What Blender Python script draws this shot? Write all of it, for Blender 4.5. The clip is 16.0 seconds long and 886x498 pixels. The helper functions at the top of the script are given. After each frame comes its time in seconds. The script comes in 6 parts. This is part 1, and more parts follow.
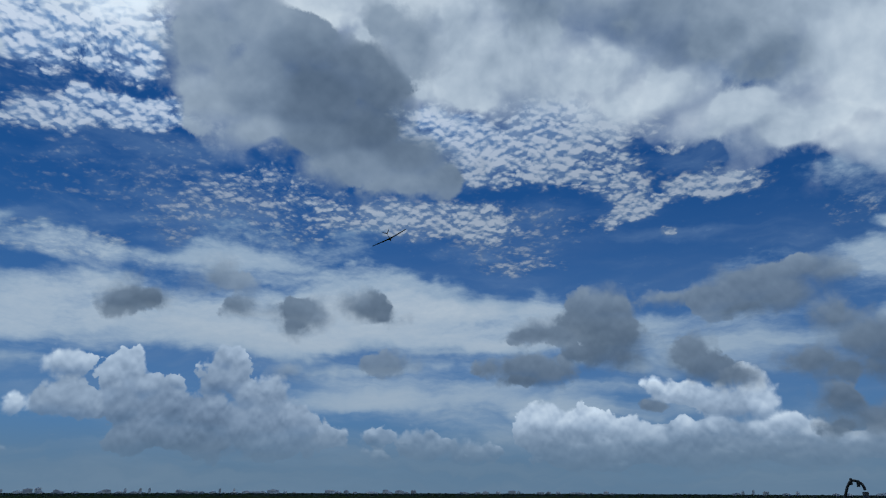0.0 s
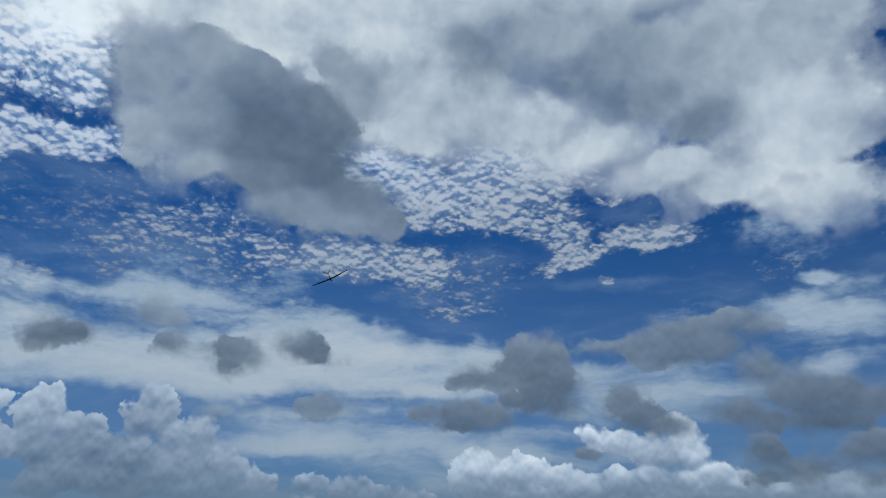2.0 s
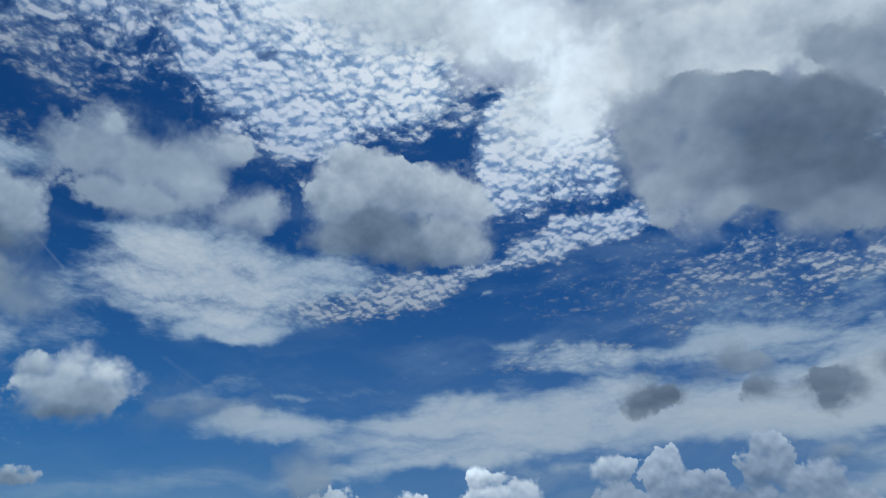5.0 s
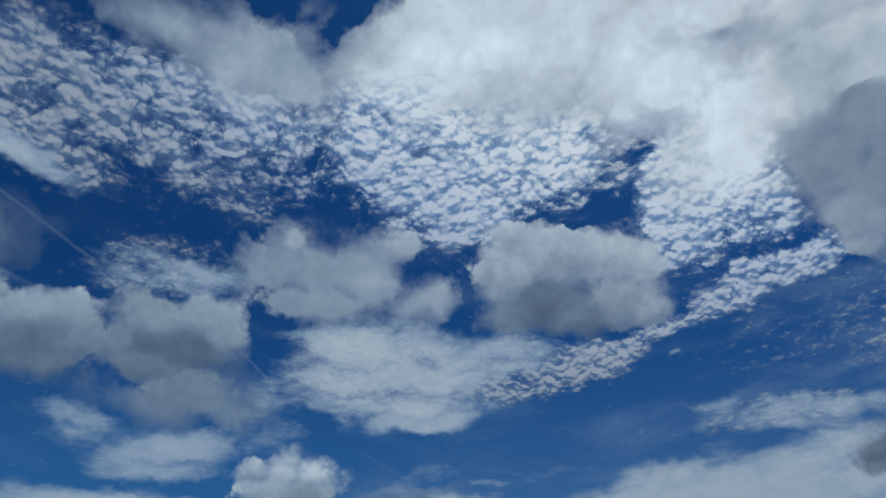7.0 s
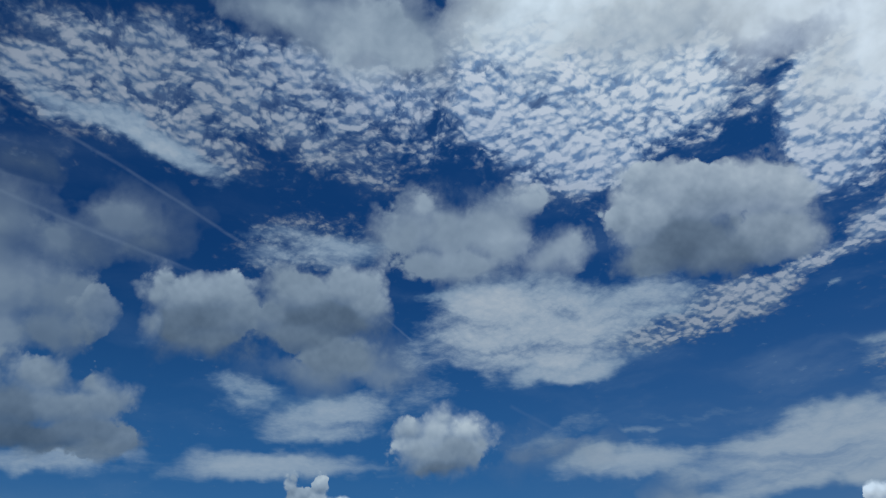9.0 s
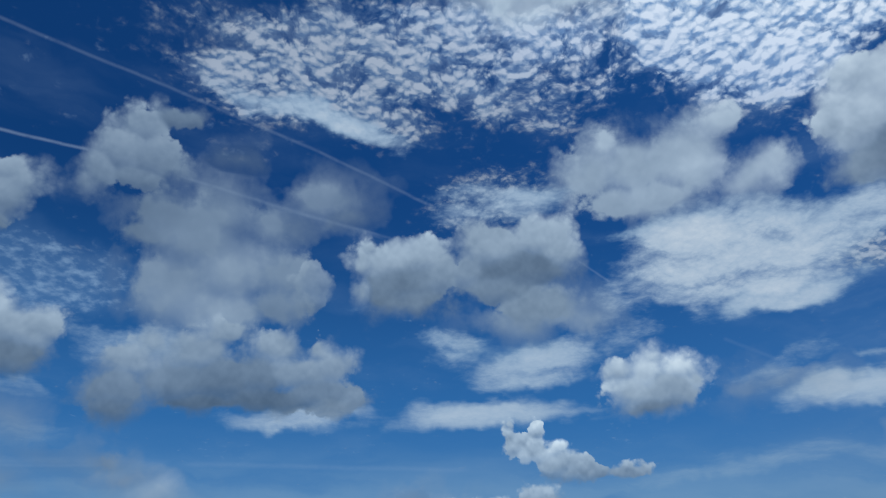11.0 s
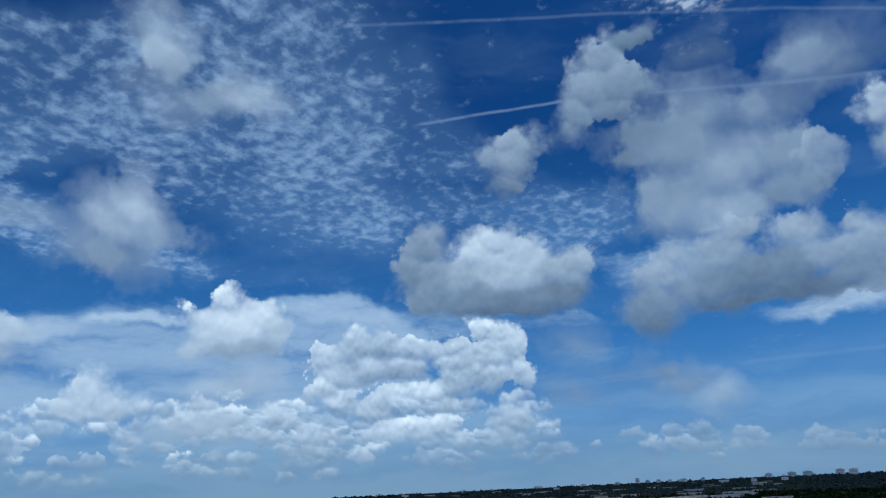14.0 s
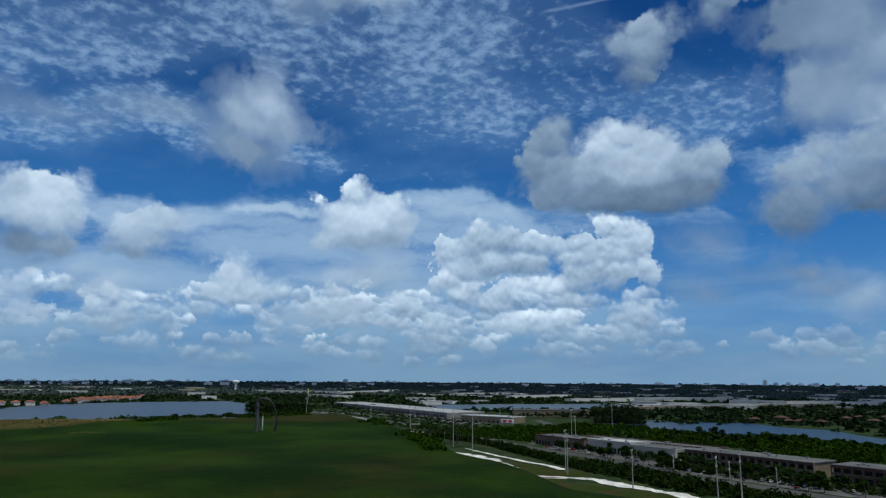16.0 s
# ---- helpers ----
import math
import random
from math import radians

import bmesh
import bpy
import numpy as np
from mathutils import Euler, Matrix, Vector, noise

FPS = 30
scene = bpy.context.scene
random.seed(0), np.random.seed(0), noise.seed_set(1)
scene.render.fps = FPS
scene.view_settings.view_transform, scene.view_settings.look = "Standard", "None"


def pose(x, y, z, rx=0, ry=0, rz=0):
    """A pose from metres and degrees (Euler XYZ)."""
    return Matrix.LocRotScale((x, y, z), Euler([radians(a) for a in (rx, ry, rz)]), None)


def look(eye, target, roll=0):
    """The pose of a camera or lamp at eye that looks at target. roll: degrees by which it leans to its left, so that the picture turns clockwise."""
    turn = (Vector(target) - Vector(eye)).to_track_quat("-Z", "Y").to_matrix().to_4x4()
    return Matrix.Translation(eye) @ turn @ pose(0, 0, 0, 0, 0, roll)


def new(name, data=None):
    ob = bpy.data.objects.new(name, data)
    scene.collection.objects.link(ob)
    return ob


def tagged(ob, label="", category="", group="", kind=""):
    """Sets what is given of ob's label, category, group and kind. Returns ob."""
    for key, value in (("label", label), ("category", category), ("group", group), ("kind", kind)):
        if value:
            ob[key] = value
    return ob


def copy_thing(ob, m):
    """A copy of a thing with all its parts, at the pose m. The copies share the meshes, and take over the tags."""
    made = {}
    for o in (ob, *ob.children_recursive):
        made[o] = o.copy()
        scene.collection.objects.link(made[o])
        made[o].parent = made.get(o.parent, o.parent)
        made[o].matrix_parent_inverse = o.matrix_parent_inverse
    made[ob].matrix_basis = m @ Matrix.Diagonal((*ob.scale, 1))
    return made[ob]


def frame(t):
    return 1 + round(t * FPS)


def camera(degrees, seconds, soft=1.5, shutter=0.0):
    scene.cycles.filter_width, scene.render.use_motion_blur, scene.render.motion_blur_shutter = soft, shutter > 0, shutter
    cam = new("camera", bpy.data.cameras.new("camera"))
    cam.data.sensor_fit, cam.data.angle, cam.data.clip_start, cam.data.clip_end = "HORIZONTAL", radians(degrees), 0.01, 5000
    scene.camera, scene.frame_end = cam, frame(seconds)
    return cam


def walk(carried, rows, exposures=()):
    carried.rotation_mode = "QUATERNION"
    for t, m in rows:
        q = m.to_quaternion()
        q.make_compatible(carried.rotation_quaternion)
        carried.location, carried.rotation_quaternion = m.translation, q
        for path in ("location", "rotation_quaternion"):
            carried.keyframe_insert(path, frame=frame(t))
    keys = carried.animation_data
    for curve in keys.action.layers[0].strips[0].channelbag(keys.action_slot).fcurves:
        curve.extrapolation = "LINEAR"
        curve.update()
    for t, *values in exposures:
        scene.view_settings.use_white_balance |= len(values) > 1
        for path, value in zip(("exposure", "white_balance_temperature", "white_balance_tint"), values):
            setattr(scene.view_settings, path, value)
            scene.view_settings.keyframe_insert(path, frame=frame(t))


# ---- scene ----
# the camera stands on the hilltop and turns: seconds, yaw, pitch, roll in degrees
EYE = (0.0, 0.0, 55.0)
EXPOSURES = [(0.0, -0.29, 6250, 10), (1.0, -0.24, 6450, 10), (3.0, -0.31, 6450, 10), (4.0, -0.38, 6350, 10), (5.2, -0.39, 6250, 10), (8.0, -0.73, 6200, 10), (11.0, -0.20, 6180, 10), (12.5, 0.06, 6000, 10), (14.0, 0.04, 6000, 10), (15.5, 0.0, 6050, 10), (16.0, 0.0, 6150, 10)]
TURNS = [
    (0.0, 0.30, 18.64, 0.16),
    (0.5, -4.11, 18.70, -0.47),
    (1.0, -5.96, 19.68, 0.10),
    (1.5, -5.82, 19.08, 1.13),
    (2.0, -4.67, 22.14, 0.52),
    (2.5, -1.79, 23.63, 0.49),
    (3.0, 2.51, 23.69, 0.41),
    (3.5, 7.75, 22.29, 0.60),
    (4.0, 21.46, 24.05, 0.14),
    (4.5, 33.18, 25.36, -0.37),
    (5.0, 40.99, 25.85, -0.27),
    (5.2, 43.32, 26.49, -0.34),
    (7.3, 58.61, 31.07, 0.02),
    (7.5, 60.85, 29.22, 2.02),
    (8.0, 65.25, 28.95, 1.13),
    (8.2, 65.85, 29.42, 0.15),
    (10.3, 75.72, 25.65, -2.17),
    (10.5, 77.77, 25.52, -2.53),
    (11.0, 85.45, 24.79, -0.72),
    (11.5, 93.36, 23.69, 1.08),
    (12.0, 102.21, 22.16, 0.19),
    (12.5, 107.60, 21.87, -1.05),
    (13.0, 115.54, 20.28, -1.89),
    (13.5, 122.82, 19.28, -2.74),
    (14.0, 127.20, 18.56, -2.81),
    (14.5, 130.04, 17.40, -2.62),
    (15.0, 133.91, 16.88, -1.56),
    (15.5, 136.20, 15.62, -1.63),
    (16.0, 137.57, 10.32, 0.37),
]


def aimed(yaw, pitch, roll):
    a, b = radians(yaw), radians(pitch)
    ahead = Vector((-math.sin(a) * math.cos(b), math.cos(a) * math.cos(b), math.sin(b)))
    return look(EYE, Vector(EYE) + 100 * ahead, roll)


cam = camera(63.86, 16.0, soft=1.2)
walk(cam, [(t, aimed(yaw, pitch, roll)) for t, yaw, pitch, roll in TURNS], EXPOSURES)

# ---- world and sun ----
SUN_AZ, SUN_EL = 22.0, 66.0  # degrees to the left of +y, and up
SKY_LEVEL = 0.043


def toward(az, el):
    a, b = radians(az), radians(el)
    return Vector((-math.sin(a) * math.cos(b), math.cos(a) * math.cos(b), math.sin(b)))


class Net:
    """Short hand for building shader nodes."""

    def __init__(self, tree):
        self.tree = tree

    def node(self, kind, **sets):
        n = self.tree.nodes.new(kind)
        if "operation" in sets:
            n.operation = sets["operation"]
        if "use_clamp" in sets:
            n.use_clamp = sets["use_clamp"]
        if "interpolation_type" in sets:
            n.interpolation_type = sets["interpolation_type"]
        if "feature" in sets:
            n.feature = sets["feature"]
        if "data_type" in sets:
            n.data_type = sets["data_type"]
        if "attribute_name" in sets:
            n.attribute_name = sets["attribute_name"]
        if "sky_type" in sets:
            n.sky_type = sets["sky_type"]
        if "sun_disc" in sets:
            n.sun_disc = sets["sun_disc"]
        if "sun_elevation" in sets:
            n.sun_elevation = sets["sun_elevation"]
        if "sun_rotation" in sets:
            n.sun_rotation = sets["sun_rotation"]
        if "altitude" in sets:
            n.altitude = sets["altitude"]
        if "air_density" in sets:
            n.air_density = sets["air_density"]
        if "dust_density" in sets:
            n.dust_density = sets["dust_density"]
        if "ozone_density" in sets:
            n.ozone_density = sets["ozone_density"]
        return n

    def put(self, socket, value):
        if isinstance(value, bpy.types.NodeSocket):
            self.tree.links.new(value, socket)
        else:
            socket.default_value = value

    def math(self, op, a, b=0.0, c=0.0, clamp=False):
        n = self.node("ShaderNodeMath", operation=op, use_clamp=clamp)
        for k, v in enumerate((a, b, c)):
            self.put(n.inputs[k], v)
        return n.outputs[0]

    def vec(self, op, a, b=(0, 0, 0), scale=1.0):
        n = self.node("ShaderNodeVectorMath", operation=op)
        self.put(n.inputs[0], a)
        self.put(n.inputs[1], b)
        if op == "SCALE":
            self.put(n.inputs["Scale"], scale)
        return n.outputs["Value" if op in ("DOT_PRODUCT", "LENGTH") else "Vector"]

    def span(self, v, a, b, lo=0.0, hi=1.0, smooth=True):
        n = self.node("ShaderNodeMapRange", interpolation_type="SMOOTHSTEP" if smooth else "LINEAR")
        for k, x in enumerate((v, a, b, lo, hi)):
            self.put(n.inputs[k], x)
        return n.outputs[0]

    def noise(self, v, scale, detail=4.0, rough=0.55, warp=0.0):
        n = self.node("ShaderNodeTexNoise")
        self.put(n.inputs["Vector"], v)
        for key, x in (("Scale", scale), ("Detail", detail), ("Roughness", rough), ("Distortion", warp)):
            n.inputs[key].default_value = x
        return n

    def cells(self, v, scale, smooth=0.6):
        n = self.node("ShaderNodeTexVoronoi", feature="SMOOTH_F1")
        self.put(n.inputs["Vector"], v)
        n.inputs["Scale"].default_value, n.inputs["Smoothness"].default_value = scale, smooth
        return n.outputs["Distance"]

    def mix(self, f, a, b):
        n = self.node("ShaderNodeMix", data_type="RGBA")
        self.put(n.inputs[0], f)
        self.put(n.inputs[6], a)
        self.put(n.inputs[7], b)
        return n.outputs[2]

    def ramp(self, f, *stops):
        n = self.node("ShaderNodeValToRGB")
        self.put(n.inputs[0], f)
        stop = n.color_ramp.elements
        (stop[0].position, low), (stop[1].position, top) = stops[0], stops[-1]
        stop[0].color, stop[1].color = (*low, 1), (*top, 1)
        for p, c in stops[1:-1]:
            stop.new(p).color = (*c, 1)
        return n.outputs[0]

    def join(self, x, y, z=0.0):
        n = self.node("ShaderNodeCombineXYZ")
        for k, v in enumerate((x, y, z)):
            self.put(n.inputs[k], v)
        return n.outputs[0]


world = bpy.data.worlds.new("sky")
scene.world = world
world.use_nodes = True
world.node_tree.nodes.clear()
W = Net(world.node_tree)
TINT = (0.14, 0.60, 1.18)


def clear_sky(net, way=None):
    """The blue of the clear sky."""
    sky = net.node("ShaderNodeTexSky", sky_type="NISHITA", sun_disc=False, sun_elevation=radians(SUN_EL), sun_rotation=radians(-SUN_AZ),
                   altitude=50.0, air_density=1.0, dust_density=0.6, ozone_density=4.0)
    if way:
        net.put(sky.inputs[0], way)
    return net.vec("MULTIPLY", net.vec("SCALE", sky.outputs[0], scale=SKY_LEVEL), TINT)


open_sky = W.node("ShaderNodeBackground")
round_about = W.node("ShaderNodeTexCoord").outputs["Generated"]
broken = W.span(W.noise(round_about, 4.0, 5.0, 0.55).outputs["Fac"], 0.42, 0.56)
W.put(open_sky.inputs[0], W.mix(broken, clear_sky(W), (0.42, 0.47, 0.52, 1)))
W.put(W.node("ShaderNodeOutputWorld").inputs[0], open_sky.outputs[0])

sun = new("sun", bpy.data.lights.new("sun", "SUN"))
sun.data.energy, sun.data.angle, sun.data.color = 2.3, radians(3.0), (0.97, 0.94, 0.76)
sun.matrix_world = look((0, 0, 0), -toward(SUN_AZ, SUN_EL))

# ---- materials ----
def material(name):
    m = bpy.data.materials.new(name)
    m.use_nodes = True
    m.node_tree.nodes.clear()
    return m, Net(m.node_tree)


def plain(name, color, rough=0.8, scale=0.2, vary=0.35, metal=0.0, own=0.0):
    """A surface with stains at two scales; own: how far each object's tone strays from the others'."""
    m, n = material(name)
    spot = n.node("ShaderNodeTexCoord").outputs["Object"]
    tone = n.math("ADD", n.math("MULTIPLY", n.noise(spot, scale, 5.0).outputs["Fac"], 0.7), n.math("MULTIPLY", n.noise(spot, scale * 13, 3.0).outputs["Fac"], 0.3))
    shade = n.span(tone, 0.35, 0.65, 1 - vary, 1 + vary)
    if own:
        shade = n.math("MULTIPLY", shade, n.math("ADD", n.math("MULTIPLY", n.node("ShaderNodeObjectInfo").outputs["Random"], 2 * own), 1 - own))
    bsdf = n.node("ShaderNodeBsdfPrincipled")
    n.put(bsdf.inputs["Base Color"], n.vec("SCALE", tuple(color), scale=shade))
    bsdf.inputs["Roughness"].default_value, bsdf.inputs["Metallic"].default_value = rough, metal
    bsdf.inputs["Specular IOR Level"].default_value = 0.2 if rough > 0.6 else 0.5
    n.put(n.node("ShaderNodeOutputMaterial").inputs[0], bsdf.outputs[0])
    return m


def leafy(name, dark, light):
    m, n = material(name)
    info = n.node("ShaderNodeNewGeometry").outputs["Random Per Island"]
    bsdf = n.node("ShaderNodeBsdfPrincipled")
    n.put(bsdf.inputs["Base Color"], n.mix(info, (*dark, 1), (*light, 1)))
    bsdf.inputs["Roughness"].default_value, bsdf.inputs["Specular IOR Level"].default_value = 0.75, 0.0
    n.put(n.node("ShaderNodeOutputMaterial").inputs[0], bsdf.outputs[0])
    return m


def land_stuff():
    """Grass on the hill, scrub and dry grass in patches, dark wooded plain beyond."""
    m, n = material("land")
    spot = n.node("ShaderNodeTexCoord").outputs["Object"]
    xyz = n.node("ShaderNodeSeparateXYZ")
    n.put(xyz.inputs[0], spot)
    fine, wide, blades = n.noise(spot, 0.35, 6.0, 0.6).outputs["Fac"], n.noise(spot, 0.07, 6.0, 0.6).outputs["Fac"], n.noise(spot, 6.0, 4.0, 0.7).outputs["Fac"]
    turf = n.mix(n.span(fine, 0.35, 0.65), (0.005, 0.018, 0.0005, 1), (0.019, 0.043, 0.001, 1))
    turf = n.mix(n.span(blades, 0.5, 0.75, 0.0, 0.5), turf, (0.026, 0.050, 0.002, 1))
    turf = n.mix(n.span(wide, 0.50, 0.66, 0.0, 0.75), turf, (0.040, 0.030, 0.008, 1))
    streak = n.noise(n.vec("MULTIPLY", spot, (0.10, 0.45, 1.0)), 1.0, 4.0, 0.6).outputs["Fac"]
    turf = n.mix(n.span(streak, 0.55, 0.72, 0.0, 0.6), turf, (0.006, 0.012, 0.001, 1))
    low = n.mix(n.span(wide, 0.4, 0.6), (0.018, 0.034, 0.012, 1), (0.040, 0.058, 0.022, 1))
    bsdf, bump = n.node("ShaderNodeBsdfPrincipled"), n.node("ShaderNodeBump")
    bump.inputs["Strength"].default_value, bump.inputs["Distance"].default_value = 0.6, 0.15
    n.put(bump.inputs["Height"], blades)
    n.put(bsdf.inputs["Normal"], bump.outputs[0])
    n.put(bsdf.inputs["Base Color"], n.mix(n.span(xyz.outputs[2], 3.0, 9.0), low, turf))
    bsdf.inputs["Roughness"].default_value, bsdf.inputs["Specular IOR Level"].default_value = 0.95, 0.04
    n.put(n.node("ShaderNodeOutputMaterial").inputs[0], bsdf.outputs[0])
    return m


def water_stuff():
    m, n = material("lake_water")
    spot = n.node("ShaderNodeTexCoord").outputs["Object"]
    bsdf, bump = n.node("ShaderNodeBsdfPrincipled"), n.node("ShaderNodeBump")
    n.put(bump.inputs["Height"], n.noise(spot, 0.5, 4.0, 0.6).outputs["Fac"])
    bump.inputs["Strength"].default_value, bump.inputs["Distance"].default_value = 0.4, 0.3
    n.put(bsdf.inputs["Normal"], bump.outputs[0])
    bsdf.inputs["Base Color"].default_value = (0.010, 0.020, 0.038, 1)
    bsdf.inputs["Specular IOR Level"].default_value = 0.1
    bsdf.inputs["Roughness"].default_value = 0.3
    n.put(n.node("ShaderNodeOutputMaterial").inputs[0], bsdf.outputs[0])
    return m


def meadow_stuff():
    """Rough grass, green and brown in patches."""
    m, n = material("rough_grass")
    spot = n.node("ShaderNodeTexCoord").outputs["Object"]
    bsdf = n.node("ShaderNodeBsdfPrincipled")
    green = n.mix(n.noise(spot, 0.8, 4.0).outputs["Fac"], (0.012, 0.030, 0.002, 1), (0.034, 0.056, 0.006, 1))
    brown = n.mix(n.noise(spot, 1.1, 4.0).outputs["Fac"], (0.030, 0.024, 0.008, 1), (0.075, 0.060, 0.022, 1))
    n.put(bsdf.inputs["Base Color"], n.mix(n.span(n.noise(spot, 0.10, 6.0, 0.6).outputs["Fac"], 0.44, 0.60), green, brown))
    bsdf.inputs["Roughness"].default_value, bsdf.inputs["Specular IOR Level"].default_value = 0.95, 0.04
    n.put(n.node("ShaderNodeOutputMaterial").inputs[0], bsdf.outputs[0])
    return m


MEADOW = meadow_stuff()
LAND, WATER = land_stuff(), water_stuff()
ASPHALT = plain("asphalt", (0.078, 0.077, 0.073), 0.9, 0.08, 0.25)
CONCRETE = plain("concrete", (0.105, 0.103, 0.097), 0.85, 0.1, 0.25)
SAND = plain("sand", (0.70, 0.67, 0.62), 0.95, 0.12, 0.3)
LAWN = plain("lawn", (0.024, 0.050, 0.006), 0.95, 0.06, 0.5)
WHITE_WALL = plain("white_plaster", (0.62, 0.60, 0.57), 0.8, 0.1, 0.12, own=0.15)
SHOP_WALL = plain("grey_white_plaster", (0.40, 0.39, 0.37), 0.8, 0.1, 0.15)
BEIGE_WALL = plain("beige_plaster", (0.25, 0.20, 0.14), 0.8, 0.1, 0.15, own=0.15)
BROWN_WALL = plain("brown_plaster", (0.14, 0.105, 0.085), 0.85, 0.1, 0.2)
ROOF_WHITE = plain("white_roofing", (0.42, 0.42, 0.41), 0.7, 0.05, 0.2, own=0.2)
ROOF_GREY = plain("grey_roofing", (0.12, 0.118, 0.112), 0.8, 0.05, 0.3)
ROOF_BROWN = plain("brown_roof_tiles", (0.10, 0.055, 0.04), 0.85, 0.3, 0.25, own=0.25)
# plaster painted darker for warehouse fronts that stand in shade
SHADED_WALL = plain("shaded_plaster", (0.22, 0.21, 0.195), 0.85, 0.1, 0.25)
ROOF_TILE = plain("orange_roof_tiles", (0.27, 0.10, 0.06), 0.8, 0.3, 0.25, own=0.25)
DARK_GLASS = plain("dark_glass", (0.012, 0.013, 0.014), 0.62, 0.2, 0.3)
TRIM_DARK = plain("dark_trim", (0.10, 0.055, 0.045), 0.7, 0.2, 0.2)
POLE_GREY = plain("concrete_pole", (0.36, 0.35, 0.33), 0.8, 0.4, 0.2)
STEEL = plain("steel", (0.35, 0.36, 0.37), 0.4, 1.0, 0.2, 0.8)
# windows and concrete lightened in colour to stand in for aerial haze
HAZED_GLASS = plain("hazed_windows", (0.30, 0.35, 0.40), 0.3, 0.2, 0.2)
TOWER_HAZED = plain("hazed_concrete", (0.80, 0.82, 0.84), 0.8, 0.05, 0.2, own=0.3)
TANK_WHITE = plain("tank_white", (0.75, 0.76, 0.78), 0.5, 0.1, 0.08)
RUBBER = plain("black_rubber", (0.018, 0.018, 0.02), 0.45, 3.0, 0.4)
PVC = plain("grey_plastic_pipe", (0.07, 0.07, 0.075), 0.5, 2.0, 0.3)
SIGN_RED = plain("red_sign", (0.45, 0.03, 0.03), 0.5, 0.5, 0.1)
SIGN_WHITE = plain("white_sign", (0.75, 0.75, 0.75), 0.5, 0.5, 0.05)
SIGN_YELLOW = plain("yellow_sign", (0.50, 0.48, 0.05), 0.5, 0.5, 0.1)
GLIDER_DARK = plain("carbon_skin", (0.008, 0.009, 0.012), 0.6, 3.0, 0.3)
CAR_PAINTS = [plain("car_paint", c, 0.25, 1.0, 0.05) for c in ((0.6, 0.6, 0.6), (0.03, 0.03, 0.035), (0.25, 0.26, 0.28), (0.3, 0.02, 0.02), (0.05, 0.08, 0.2))]
TYRE = plain("tyre", (0.015, 0.015, 0.015), 0.9, 2.0, 0.2)
BARK = plain("bark", (0.11, 0.085, 0.06), 0.9, 1.0, 0.3)
LEAF_DARK = leafy("dark_leaves", (0.010, 0.021, 0.008), (0.028, 0.048, 0.018))
# haze of the distance is put into this leaf colour: paler and bluer
LEAF_HAZED = leafy("hazed_leaves", (0.048, 0.068, 0.068), (0.085, 0.110, 0.104))
LEAF_MID = leafy("leaves", (0.006, 0.015, 0.003), (0.020, 0.040, 0.008))
LEAF_FRESH = leafy("mangrove_leaves", (0.013, 0.031, 0.002), (0.024, 0.052, 0.005))
DRY_GRASS = leafy("dry_grass", (0.10, 0.085, 0.032), (0.19, 0.155, 0.07))

# ---- sky backdrop ----
LATTICE = np.random.RandomState(5).rand(32, 32, 32).astype(np.float32)


def value_noise(p):
    """Smooth noise from 0 to 1 at points p (..., 3)."""
    i = np.floor(p).astype(np.int32)
    f = (p - i).astype(np.float32)
    f = f * f * (3 - 2 * f)
    i &= 31
    j = (i + 1) & 31
    x0, y0, z0, x1, y1, z1 = i[..., 0], i[..., 1], i[..., 2], j[..., 0], j[..., 1], j[..., 2]
    fx, fy, fz = f[..., 0], f[..., 1], f[..., 2]
    a = LATTICE[x0, y0, z0] * (1 - fx) + LATTICE[x1, y0, z0] * fx
    b = LATTICE[x0, y1, z0] * (1 - fx) + LATTICE[x1, y1, z0] * fx
    c = LATTICE[x0, y0, z1] * (1 - fx) + LATTICE[x1, y0, z1] * fx
    d = LATTICE[x0, y1, z1] * (1 - fx) + LATTICE[x1, y1, z1] * fx
    return (a * (1 - fy) + b * fy) * (1 - fz) + (c * (1 - fy) + d * fy) * fz


def swirl(p, scale, octaves, gain=0.55):
    """Three-way noise about zero, for bending outlines."""
    total, size, norm = 0.0, 1.0, 0.0
    for k in range(octaves):
        q = p * scale * 2.0**k
        total = total + size * np.stack([value_noise(q + s) - 0.5 for s in (3.1, 11.7, 23.9)], -1)
        norm += size
        size *= gain
    return total / norm


STEP = 0.16  # degrees between the dome's vertices
az_line = np.radians(np.arange(-46.0, 178.01, STEP))
el_line = np.radians(np.arange(-1.4, 58.01, STEP))
az_grid, el_grid = np.meshgrid(az_line, el_line)
ways = np.stack([-np.sin(az_grid) * np.cos(el_grid), np.cos(az_grid) * np.cos(el_grid), np.sin(el_grid)], -1).reshape(-1, 3)
stirred = ways + 0.09 * swirl(ways, 8.0, 6, 0.6)
drifted = ways + 0.06 * swirl(ways, 6.0, 4, 0.5)
curled = ways + 0.035 * swirl(ways, 14.0, 5, 0.6)


def smooth(x, a, b):
    t = np.clip((x - a) / (b - a), 0, 1)
    return t * t * (3 - 2 * t)


def framed(az, el):
    ahead = toward(az, el)
    right = ahead.cross(Vector((0, 0, 1))).normalized()
    return ahead, right, right.cross(ahead)


